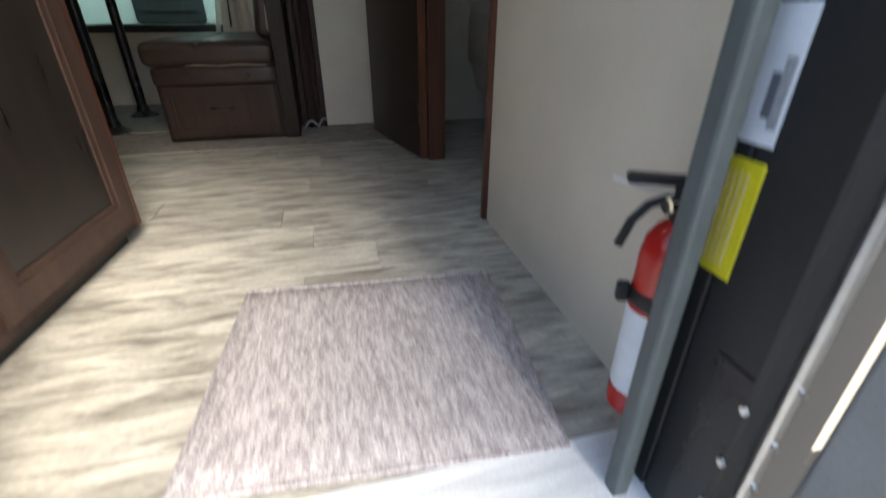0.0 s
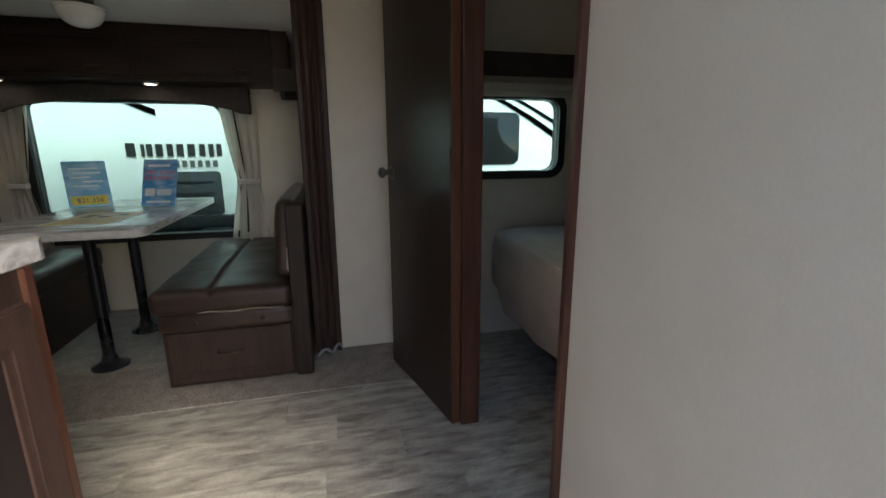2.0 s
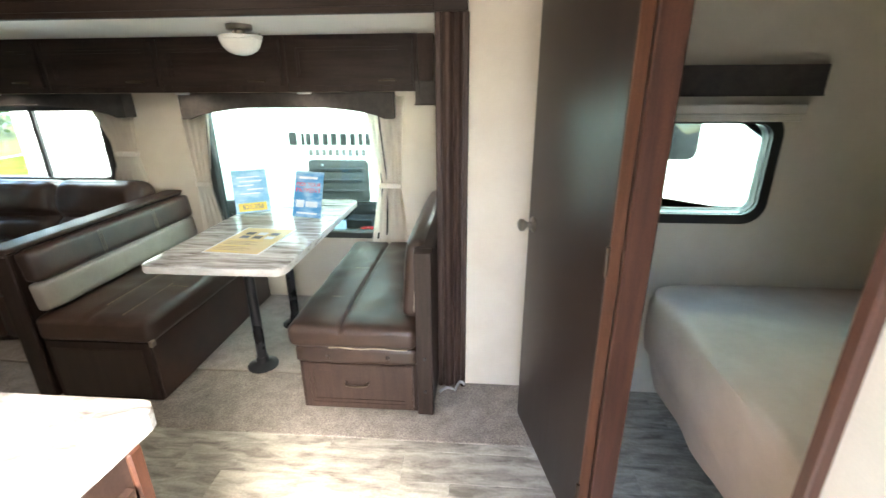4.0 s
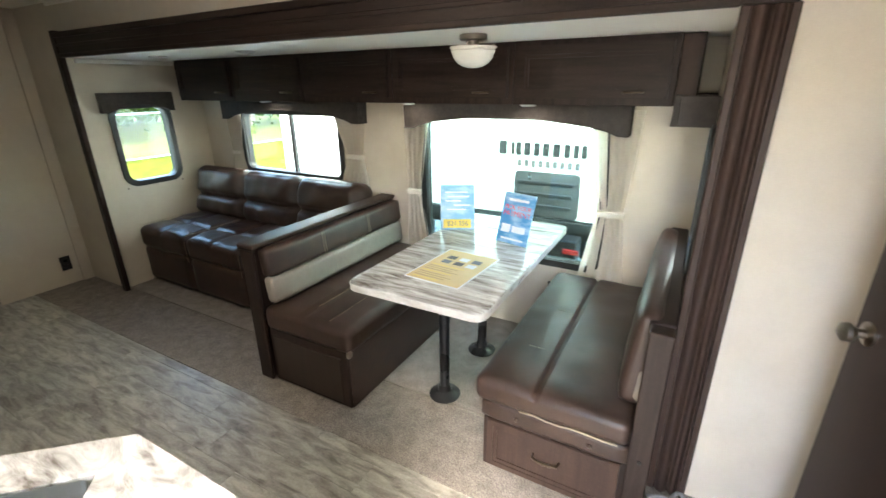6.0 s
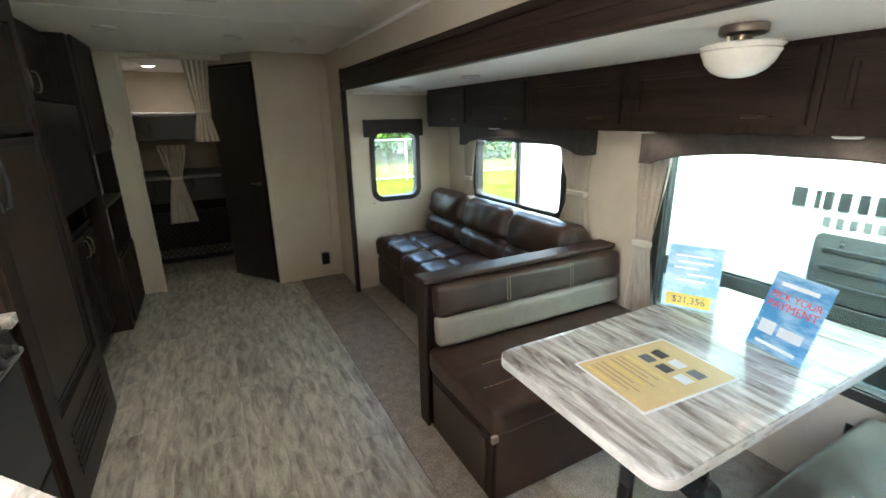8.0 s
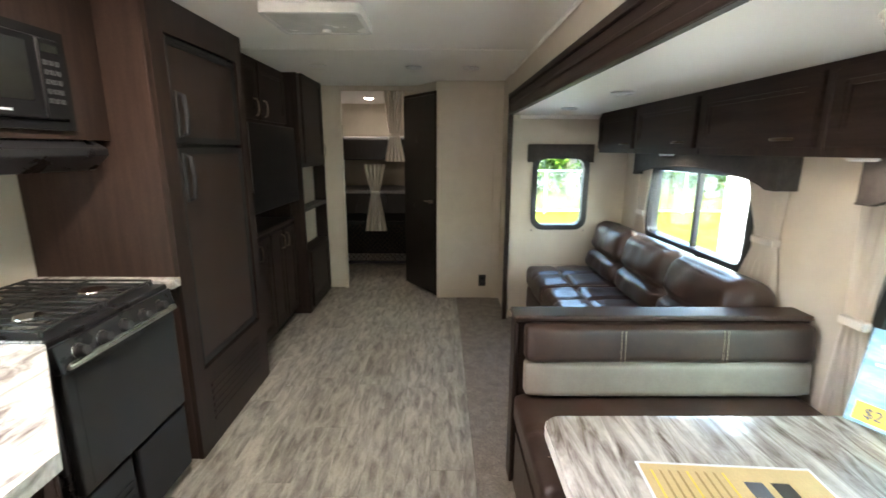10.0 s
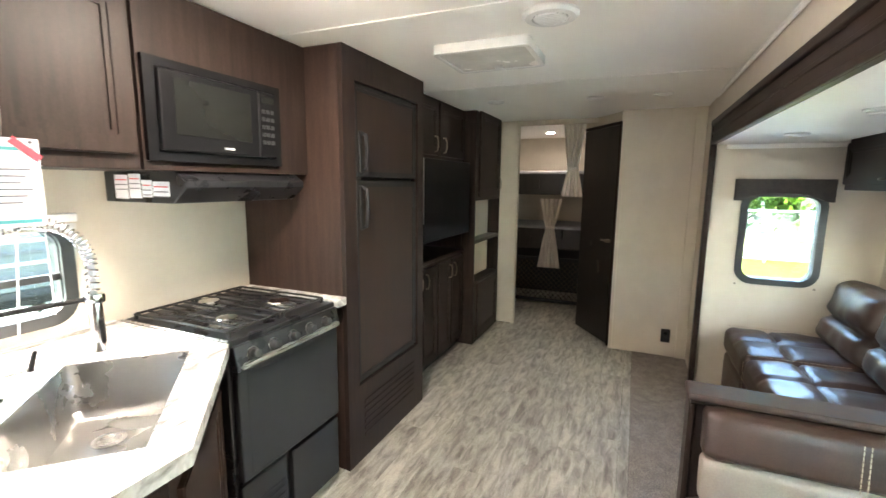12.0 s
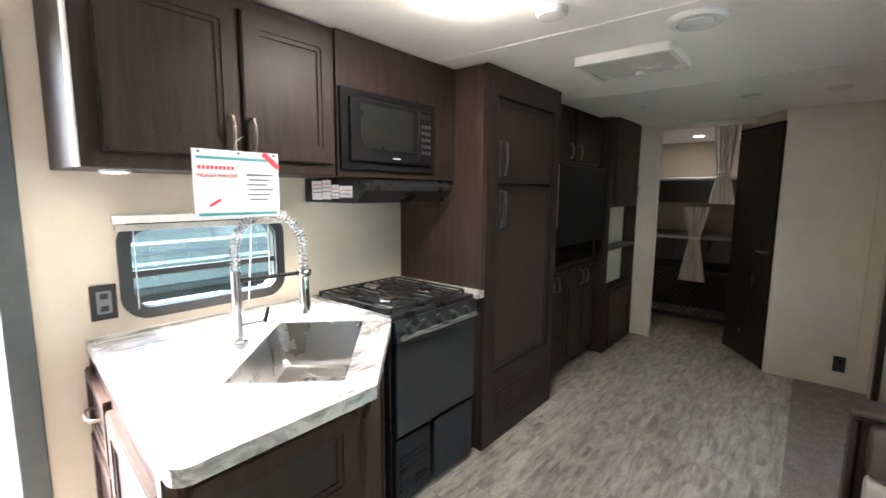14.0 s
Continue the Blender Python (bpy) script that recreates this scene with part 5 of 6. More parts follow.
def fridge():
    e = thing("refrigerator", "two-door refrigerator with espresso panels in a wooden surround", "refrigerator")
    x0, x1, yf, zt = -2.45, -1.634, 0.475, CEIL - 0.002
    part("side_panel", box(x1 - 0.018, x1, YS + 0.002, yf, 0.0005, zt, 0.003), M_PANEL, e, "walnut side panel")
    part("side_panel", box(x0, x0 + 0.018, YS + 0.002, yf, 0.0005, zt, 0.003), M_WOOD, e)
    part("body", box(x0 + 0.0185, x1 - 0.0185, YS + 0.002, yf - 0.05, 0.0005, zt - 0.001, 0), M_BLACKM, e)
    fr = ring_slab([(x0, 0.0005), (x1, 0.0005), (x1, zt), (x0, zt)], [(x0 + 0.075, 0.41), (x1 - 0.095, 0.41), (x1 - 0.095, 1.89), (x0 + 0.075, 1.89)], -0.024, -0.0005)
    part("surround", put(fr, Matrix.Translation((0, yf, 0)) @ Matrix.Rotation(radians(90), 4, 'X')), M_WOOD, e)
    cx, w = (x0 + x1) / 2 - 0.01, x1 - x0 - 0.18
    m = Matrix.Translation((0, 0, 0))
    for za, zb, nm in ((1.452, 1.880, "freezer_door"), (0.42, 1.436, "door")):
        d = panel_door(e, w, zb - za, face(cx, yf - 0.006, (za + zb) / 2, 180), stile=0.017, name=nm, wood=M_BLACKM, inset=M_FRIDGE)
        part("edge_strip", box(x1 - 0.118, x1 - 0.100, yf + 0.0145, yf + 0.022, za + 0.004, zb - 0.004, 0.003), M_BLACKM, d, "black edge strip")
        xh = x1 - 0.152
        hz = (za + 0.03, za + 0.21) if nm == "freezer_door" else (zb - 0.23, zb - 0.03)
        pts = [(xh, yf + 0.012, hz[0]), (xh, yf + 0.045, hz[0] + 0.012), (xh, yf + 0.052, (hz[0] + hz[1]) / 2), (xh, yf + 0.045, hz[1] - 0.012), (xh, yf + 0.012, hz[1])]
        h = part("handle", tube(bmesh.new(), pts, 0.011, 8), M_GRIP, d, "charcoal plastic handle", 50)
        part("handle_plate", box(xh + 0.014, xh + 0.036, yf + 0.0225, yf + 0.034, hz[0] - 0.006, hz[1] + 0.006, 0.004), M_BLACKM, h)
    part("hinge", box(x1 - 0.15, x1 - 0.088, yf - 0.004, yf + 0.016, 1.437, 1.451, 0.002), M_BLACKM, e)
    for k in range(6):
        part("grille_slat", box(x0 + 0.13, x1 - 0.13, yf + 0.0245, yf + 0.030, 0.12 + 0.036 * k, 0.142 + 0.036 * k, 0.003), M_WOODX, e)
    return e


fridge()


def media_wall():
    x0, x1, yf = -3.525, -2.451, 0.35
    e = thing("media_cabinet", "espresso wooden cabinet with open television niche and four doors", "cabinet")
    part("lower_body", box(x0, x1, YS + 0.002, yf - 0.001, 0.06, 0.843, 0.003), M_WOOD, e)
    part("toe_kick", box(x0, x1, YS + 0.002, yf - 0.04, 0.0005, 0.0595, 0), M_BLACKM, e)
    part("counter_board", box(x0, x1, YS + 0.002, yf + 0.025, 0.844, 0.872, 0.005), M_WOODX, e)
    part("niche_back", box(x0 + 0.02, x1 - 0.02, YS + 0.003, YS + 0.02, 0.8725, 1.5995, 0), M_INSET, e)
    part("niche_side", box(x0, x0 + 0.0195, YS + 0.002, yf, 0.8725, 1.5995, 0.002), M_WOOD, e)
    part("niche_side", box(x1 - 0.0195, x1, YS + 0.002, yf, 0.8725, 1.5995, 0.002), M_WOOD, e)
    part("shelf", box(x0 + 0.02, x1 - 0.02, YS + 0.021, yf - 0.01, 1.095, 1.112, 0.003), M_WOODX, e)
    part("upper_body", box(x0, x1, YS + 0.002, yf - 0.001, 1.60, CEIL - 0.004, 0.003), M_WOOD, e)
    w = (x1 - x0) / 4
    for i in range(4):
        panel_door(e, w - 0.02, 0.72, face(x0 + w * (i + 0.5), yf, 0.455, 180), stile=0.045, hand=((0.085 if i % 2 else -0.085), 0.27))
    for i in range(2):
        panel_door(e, w * 2 - 0.03, 0.38, face(x0 + w * (2 * i + 1), yf, 1.815, 180), stile=0.055, hand=((0.19 if i else -0.19), -0.11))
    t = thing("television", "flat black television in the cabinet niche", "television")
    part("screen", box(-3.40, -2.531, 0.430, 0.462, 1.03, 1.592, 0.006), M_BLACKD, t)
    part("bezel", box(-2.5305, -2.505, 0.428, 0.470, 1.165, 1.587, 0.003), M_ALU, t, "silver upright edge")
    part("wall_arm", box(-3.2, -3.0, YS + 0.022, 0.4295, 1.30, 1.38, 0.004), M_BLACKM, t)


media_wall()


def tall_cabinet():
    x0, x1, yf = -4.285, -3.54, 0.46
    e = thing("tall_cabinet", "tall espresso pantry cabinet with open cubbies", "cabinet")
    part("side_panel", box(x1 - 0.018, x1, YS + 0.002, yf, 0.0005, CEIL - 0.003, 0.003), M_WOOD, e)
    part("side_panel", box(x0, x0 + 0.018, YS + 0.002, yf, 0.0005, CEIL - 0.003, 0.003), M_WOOD, e)
    part("lower_body", box(x0 + 0.0185, x1 - 0.0185, YS + 0.002, yf - 0.001, 0.0005, 0.56, 0.002), M_WOOD, e)
    part("upper_body", box(x0 + 0.0185, x1 - 0.0185, YS + 0.002, yf - 0.001, 1.28, CEIL - 0.004, 0.002), M_WOOD, e)
    part("cubby_back", box(x0 + 0.019, x1 - 0.019, 0.33, 0.345, 0.561, 1.279, 0), M_WALL, e, "pale cubby back")
    part("shelf", box(x0 + 0.0185, x1 - 0.0185, 0.346, yf, 0.905, 0.935, 0.003), M_WOODX, e)
    panel_door(e, 0.60, 0.73, face((x0 + x1) / 2, yf, 1.675, 180), stile=0.06, hand=(0.25, -0.25))
    panel_door(e, 0.60, 0.50, face((x0 + x1) / 2, yf, 0.295, 180), stile=0.06)
    return e


tall_cabinet()


# ---- rear: angled door, bunks ----
def rear_door():
    a, b = Vector((-4.53, 1.24, 0)), Vector((-4.030, 1.585, 0))
    d = (b - a)
    ang = math.degrees(math.atan2(d.y, d.x))
    m = pose((a.x + b.x) / 2, (a.y + b.y) / 2, 0, 0, 0, ang)
    w = d.length
    e = thing("door_2", "espresso interior door standing at an angle at the rear", "door", "", "structure")
    part("leaf", put(box(-w / 2 + 0.01, w / 2 - 0.03, -0.017, 0.017, 0.012, 1.925, 0.003), m), M_INSET, e)
    part("frame", put(box(w / 2 - 0.028, w / 2, -0.022, 0.03, 0.0, 1.955, 0.003), m), M_WOOD, e)
    part("frame", put(box(-w / 2 + 0.01, w / 2 - 0.0285, -0.02, 0.03, 1.93, 1.955, 0.003), m), M_WOOD, e)
    lv = part("lever", put(cyl(bmesh.new(), (w / 2 - 0.16, -0.05, 0.94), (w / 2 - 0.06, -0.05, 0.94), 0.008, n=12), m), M_NICKEL, e, "nickel lever", 40)
    part("rose", put(cyl(bmesh.new(), (w / 2 - 0.075, -0.018, 0.94), (w / 2 - 0.075, -0.055, 0.94), 0.016, n=16), m), M_NICKEL, lv, "", 40)
    setting("wall_over_door", put(box(-w / 2, w / 2, -0.02, 0.02, 1.9555, CEIL, 0), m), M_WALL, "cream panel over the angled door", "wall")


rear_door()


def bunk(z, label):
    e = thing("bunk_bed", label, "bunk", "bunks across the rear room")
    part("platform", box(-6.04, -5.20, YS + 0.003, 1.615, z - 0.25, z - 0.12, 0.004), M_WOOD, e)
    part("fascia", box(-5.199, -5.175, YS + 0.003, 1.615, z - 0.27, z - 0.03, 0.006), M_INSET, e)
    c = cushion(0.82, 1.72, 0.12, 0.03, 0.008, 12, wrinkle=0.004, seed=z)
    part("mattress", put(c, pose(-5.62, 0.745, z - 0.058)), M_BUNK, e, "grey cloth mattress", 60)
    return e


bunk(1.575, "upper bunk with dark fascia and grey mattress")
bunk(0.94, "lower bunk with dark fascia and grey mattress")


def kennel():
    e = thing("storage_grille", "dark framed wire grille under the lower bunk", "grille")
    fr = ring_slab([(0.20, 0.03), (1.30, 0.03), (1.30, 0.57), (0.20, 0.57)], [(0.24, 0.07), (1.26, 0.07), (1.26, 0.53), (0.24, 0.53)], 0, 0.02)
    put(fr, Matrix(((0, 0, 1, -5.20), (1, 0, 0, 0), (0, 1, 0, 0), (0, 0, 0, 1))))
    part("frame", fr, M_BLACKM, e)
    bm = bmesh.new()
    for k in range(-8, 26):
        for s in (1, -1):
            y0 = 0.24 + 0.06 * k
            p, q = Vector((-5.19, y0 if s > 0 else y0 + 0.46, 0.07)), Vector((-5.19, y0 + 0.46 if s > 0 else y0, 0.53))
            lo, hi = 0.24, 1.26
            d = q - p
            ts = sorted(((lo - p.y) / d.y, (hi - p.y) / d.y))
            t0, t1 = max(0, ts[0]), min(1, ts[1])
            if t1 - t0 > 0.05:
                cyl(bm, p + d * t0, p + d * t1, 0.003, n=4)
    tagged(part("wire", bm, M_BRONZE, e, "diamond wire mesh"), kind="stuff")
    part("back", box(-5.9, -5.88, 0.0, 1.6, 0.0, 0.6, 0), M_BLACKM, e)


kennel()


# ---- ceiling fixtures ----
for x, y in ((-3.31, 1.41), (-3.25, 0.71), (-3.33, 1.835)):
    puck(x, y, CEIL - 0.0005, 0.062, M_WHITEP)
# added lamp with no known fixture: stands in for daylight in the bunk room
puck(-5.35, 0.75, CEIL - 0.0005, 0.062, M_BUNKFILL)
puck(-4.9, 1.3, CEIL - 0.0005, 0.062, M_WHITEP)
for x, y in ((-2.0, 2.47), (-2.82, 2.45)):
    puck(x, y, SCEIL - 0.0005, 0.055, M_WHITEP)


def register():
    e = thing("ceiling_register", "round white slotted ceiling air register", "vent")
    c = (-1.645, 1.39, CEIL)
    part("rim", lathe(bmesh.new(), [(0.100, -0.0005), (0.100, -0.008), (0.090, -0.018), (0.066, -0.020), (0.064, -0.012), (0.060, -0.012)], c, 32), M_WHITEP, e, "", 40)
    part("disc", lathe(bmesh.new(), [(0.0595, -0.008), (0.0595, -0.013), (0.010, -0.013)], c, 28), M_HATCH, e, "", 40)
    for k in range(7):
        x = -0.048 + 0.016 * k
        hl = math.sqrt(0.058 ** 2 - x * x)
        part("slat", box(c[0] + x - 0.0045, c[0] + x + 0.0045, c[1] - hl, c[1] + hl, c[2] - 0.022, c[2] - 0.0135, 0.001), M_WHITEP, e)
    return e


register()


def roof_vent():
    e = thing("roof_vent", "square white plastic roof vent frame with closed lid", "vent")
    x0, x1, y0, y1 = -2.205, -1.83, 0.838, 1.272
    part("frame", put(ring_slab(round_rect(x0, x1, y0, y1, 0.03), round_rect(x0 + 0.022, x1 - 0.022, y0 + 0.022, y1 - 0.022, 0.02), -0.040, -0.0005), Matrix.Translation((0, 0, CEIL))), M_WHITEP, e, "", 40)
    part("lid", box(x0 + 0.021, x1 - 0.021, y0 + 0.021, y1 - 0.021, CEIL - 0.037, CEIL - 0.012, 0.006, 2), M_FROST, e, "translucent white lid")
    part("crank_knob", lathe(bmesh.new(), [(0.022, 0), (0.020, -0.012), (0.010, -0.016)], (-2.13, 1.06, CEIL - 0.0375), 16), M_WHITEP, e, "", 40)
    return e


roof_vent()


def led_lamp():
    e = thing("ceiling_light", "bright round white LED ceiling light", "light")
    c = (-0.975, 0.885, CEIL)
    part("rim", lathe(bmesh.new(), [(0.120, -0.0005), (0.120, -0.012), (0.108, -0.018), (0.104, -0.010)], c, 36), M_WHITEP, e, "", 40)
    part("diffuser", lathe(bmesh.new(), [(0.103, -0.012), (0.101, -0.024), (0.088, -0.034), (0.05, -0.040), (0.002, -0.041)], c, 36), M_LED, e, "glowing white diffuser", 40)
    s = thing("smoke_alarm", "round white smoke alarm on the ceiling", "alarm")
    part("base", lathe(bmesh.new(), [(0.055, -0.0005), (0.055, -0.014), (0.048, -0.026), (0.020, -0.032), (0.004, -0.032)], (-1.246, 1.02, CEIL), 28), M_WHITEP, s, "", 40)


led_lamp()


# ---- bedroom ----
def bedroom_door():
    e = thing("door_1", "dark brown flush bedroom door swung open with nickel knob", "door", "", "structure")
    a, b = Vector((0.890, 1.380, 0)), Vector((0.752, 1.968, 0))
    d = b - a
    ang = math.degrees(math.atan2(d.y, d.x))
    m = pose(a.x, a.y, 0, 0, 0, ang)
    w = d.length
    part("leaf", put(box(0.0, w, -0.034, 0.0, 0.012, 1.955, 0.003), m), M_DOOR, e)
    part("edge_strip", put(box(-0.006, -0.0005, -0.034, 0.0, 0.012, 1.955, 0.001), m), M_DOOREDGE, e, "red-brown door edge")
    for s in (1, -1):
        off = 0.0 if s > 0 else -0.034
        k = lathe(bmesh.new(), [(0.030, 0.0), (0.030, 0.005), (0.012, 0.010), (0.011, 0.026), (0.016, 0.032), (0.024, 0.042), (0.023, 0.054), (0.012, 0.061)], (0, 0, 0), 24)
        kn = put(k, m @ pose(w - 0.055, off, 0.937, -90 * s))
        part("knob", kn, M_NICKEL, e, "brushed nickel knob", 40)
    for z in (0.2, 1.0, 1.75):
        part("hinge", put(cyl(bmesh.new(), (-0.006, 0.006, z - 0.04), (-0.006, 0.006, z + 0.04), 0.006, n=10), m), M_BRONZE, e, "", 40)
    return e


bedroom_door()


def bed():
    e = thing("bed", "bed with taupe spread hanging over its rounded foot", "bed")
    part("base", box(1.52, 2.98, 0.40, 2.0, 0.0005, 0.30, 0.01), M_WOOD, e)
    c = cushion(1.70, 1.78, 0.30, 0.07, 0.012, 20, wrinkle=0.010, seed=2)
    part("mattress", put(c, pose(2.14, 1.22, 0.455)), M_BED, e, "", 60)
    # hanging spread: a flared skirt with soft folds
    bm = bmesh.new()
    ol = round_rect(1.285, 2.99, 0.325, 2.115, 0.16, 8)
    pts = []
    for i in range(len(ol)):
        p, q = Vector((*ol[i], 0)), Vector((*ol[(i + 1) % len(ol)], 0))
        n = max(1, int((q - p).length / 0.05))
        pts += [p.lerp(q, k / n) for k in range(n)]
    ctr = Vector((2.14, 1.22, 0))
    rings = []
    for k in range(9):
        t = k / 8
        row = []
        for i, p in enumerate(pts):
            dirv = (p - ctr).normalized()
            f = 0.008 * t * math.sin(i * 0.9) + 0.006 * t * math.sin(i * 0.37 + 1)
            q = p + dirv * (f + 0.012 * math.sin(t * 3) - 0.05 * t * t)
            z = 0.612 - 0.40 * t + 0.004 * math.sin(i * 0.5)
            row.append(bm.verts.new((min(q.x, 2.992), q.y, z)))
        rings.append(row)
    inner = [bm.verts.new((ctr.x + (p.x - ctr.x) * 0.965, ctr.y + (p.y - ctr.y) * 0.965, 0.628)) for p in pts]
    n = len(pts)
    for a, b in zip([inner] + rings, rings):
        for i in range(n):
            bm.faces.new((a[i], a[(i + 1) % n], b[(i + 1) % n], b[i]))
    bm.faces.new(inner)
    bmesh.ops.recalc_face_normals(bm, faces=bm.faces)
    part("bedspread", bm, M_BED, e, "taupe cloth spread", 60)
    return e


bed()


def shade():
    e = thing("roller_shade", "rolled cream day shade over the bedroom window", "blind")
    part("headrail", box(1.01, 1.79, YN - 0.045, YN - 0.0165, 1.325, 1.36, 0.004), M_CURTAIN, e)
    for k in range(4):
        part("pleat", box(1.02, 1.78, YN - 0.043 + 0.003 * (k % 2), YN - 0.018, 1.296 + 0.007 * k, 1.302 + 0.007 * k, 0.001), M_CURTAIN, e)


shade()


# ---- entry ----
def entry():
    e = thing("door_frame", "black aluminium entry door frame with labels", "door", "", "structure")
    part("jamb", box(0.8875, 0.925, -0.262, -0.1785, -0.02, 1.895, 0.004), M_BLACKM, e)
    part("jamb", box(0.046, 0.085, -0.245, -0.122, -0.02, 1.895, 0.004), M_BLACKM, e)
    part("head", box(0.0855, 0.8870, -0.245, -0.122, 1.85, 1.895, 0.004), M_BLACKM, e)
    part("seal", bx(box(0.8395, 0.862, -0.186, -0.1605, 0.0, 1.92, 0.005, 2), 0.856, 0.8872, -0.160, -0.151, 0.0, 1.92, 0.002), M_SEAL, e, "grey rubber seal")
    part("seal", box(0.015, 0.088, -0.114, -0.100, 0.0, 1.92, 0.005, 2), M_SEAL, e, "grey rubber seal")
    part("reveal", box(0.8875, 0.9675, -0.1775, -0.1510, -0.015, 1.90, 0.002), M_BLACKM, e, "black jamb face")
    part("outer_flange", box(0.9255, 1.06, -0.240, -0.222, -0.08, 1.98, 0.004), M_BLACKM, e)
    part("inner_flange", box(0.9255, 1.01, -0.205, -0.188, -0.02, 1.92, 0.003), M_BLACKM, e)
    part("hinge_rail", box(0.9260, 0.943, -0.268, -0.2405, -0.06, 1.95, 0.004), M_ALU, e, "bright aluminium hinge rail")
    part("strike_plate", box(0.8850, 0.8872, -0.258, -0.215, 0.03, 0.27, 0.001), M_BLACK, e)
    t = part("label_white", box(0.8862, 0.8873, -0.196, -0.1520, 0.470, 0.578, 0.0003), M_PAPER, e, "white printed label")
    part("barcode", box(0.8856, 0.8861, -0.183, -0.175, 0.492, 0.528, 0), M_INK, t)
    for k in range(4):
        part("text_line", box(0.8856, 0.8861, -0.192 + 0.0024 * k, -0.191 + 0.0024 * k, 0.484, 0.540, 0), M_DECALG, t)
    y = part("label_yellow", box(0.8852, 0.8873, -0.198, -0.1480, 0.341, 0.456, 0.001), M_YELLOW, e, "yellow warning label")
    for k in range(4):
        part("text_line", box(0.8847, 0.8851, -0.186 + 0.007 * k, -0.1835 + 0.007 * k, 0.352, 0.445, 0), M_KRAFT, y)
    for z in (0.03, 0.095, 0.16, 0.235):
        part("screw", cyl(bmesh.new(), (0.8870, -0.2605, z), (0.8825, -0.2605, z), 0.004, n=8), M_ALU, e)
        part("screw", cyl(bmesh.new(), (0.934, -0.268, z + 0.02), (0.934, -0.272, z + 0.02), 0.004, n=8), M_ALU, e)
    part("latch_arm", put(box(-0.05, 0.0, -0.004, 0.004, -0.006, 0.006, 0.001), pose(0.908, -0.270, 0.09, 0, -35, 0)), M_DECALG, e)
    setting("threshold", box(0.086, 0.955, -0.30, -0.088, -0.012, 0.006, 0.003), M_SILL, "aluminium entry threshold strip", "threshold")
    d = thing("door_3", "open white entry door with grey kick panel", "door", "", "structure")
    m = pose(0.968, -0.292, 0, 0, 0, -83)
    part("leaf", put(box(0.0, 0.72, -0.022, 0.022, -0.02, 1.92, 0.006), m), M_DOORGREY, d)
    part("inner_skin", put(box(0.06, 0.66, -0.026, -0.0225, 0.20, 1.85, 0.003), m), M_WHITEP, d, "white inner panel")


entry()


def doormat():
    e = thing("doormat", "grey woven entry mat on the plank floor", "mat")
    c = cushion(0.565, 0.505, 0.010, 0.004, 0.001, 8, wrinkle=0.001)
    m = pose(0.563, 0.172, 0.006, 0, 0, -4.8)
    part("mat", put(c, m), M_RUG, e, "", 60)
    for s in (-1, 1):
        part("hem", put(box(-0.281, 0.281, s * 0.249 - 0.005, s * 0.249 + 0.005, -0.0045, 0.0062, 0.002), m), M_RUG, e)


doormat()


def extinguisher():
    e = thing("fire_extinguisher", "red fire extinguisher on a black wall bracket", "fire extinguisher")
    c = (0.914, -0.092, 0.062)
    part("cylinder", lathe(bmesh.new(), [(0.026, 0.0), (0.033, 0.005), (0.034, 0.020), (0.034, 0.250), (0.031, 0.270), (0.022, 0.286), (0.013, 0.294)], c, 28), M_RED, e, "", 40)
    part("label", lathe(bmesh.new(), [(0.0342, 0.042), (0.0345, 0.043), (0.0345, 0.172), (0.0342, 0.173)], c, 28), M_PAPER, e, "white printed label", 40)
    part("valve", cyl(bmesh.new(), (c[0], c[1], c[2] + 0.292), (c[0], c[1], c[2] + 0.335), 0.012, n=16), M_BLACKM, e, "", 40)
    up = pose(c[0], c[1], c[2], 0, 0, 62)
    part("handle", put(box(-0.011, 0.011, -0.018, 0.066, 0.337, 0.348, 0.004, 2), up), M_BLACKM, e)
    lever = [(0, 0.0, 0.317), (0, 0.018, 0.320), (0, 0.036, 0.311), (0, 0.051, 0.290), (0, 0.061, 0.256)]
    part("trigger", put(tube(bmesh.new(), lever, 0.006, 8), up), M_BLACKM, e, "", 50)
    part("gauge", cyl(bmesh.new(), (c[0] - 0.010, c[1], c[2] + 0.315), (c[0] - 0.022, c[1], c[2] + 0.315), 0.010, n=16), M_CHROME, e, "", 40)
    part("strap", lathe(bmesh.new(), [(0.0348, 0.180), (0.0353, 0.181), (0.0353, 0.201), (0.0348, 0.202)], c, 28), M_BLACKM, e, "black strap", 40)
    part("strap_clip", put(box(-0.009, 0.009, 0.0352, 0.052, 0.177, 0.204, 0.004), up), M_BLACKM, e)
    part("bracket", box(c[0] + 0.0345, 0.9698, c[1] - 0.016, c[1] + 0.016, 0.10, 0.36, 0.003), M_BLACKM, e)
    part("pin_tag", put(tube(bmesh.new(), [(0.004, 0.0, 0.324), (0.010, 0.042, 0.326), (0.006, 0.080, 0.339)], 0.0022, 6), up), M_WHITEP, e, "white plastic tie", 50)


extinguisher()


# ---- outside ----
GZ = -0.72


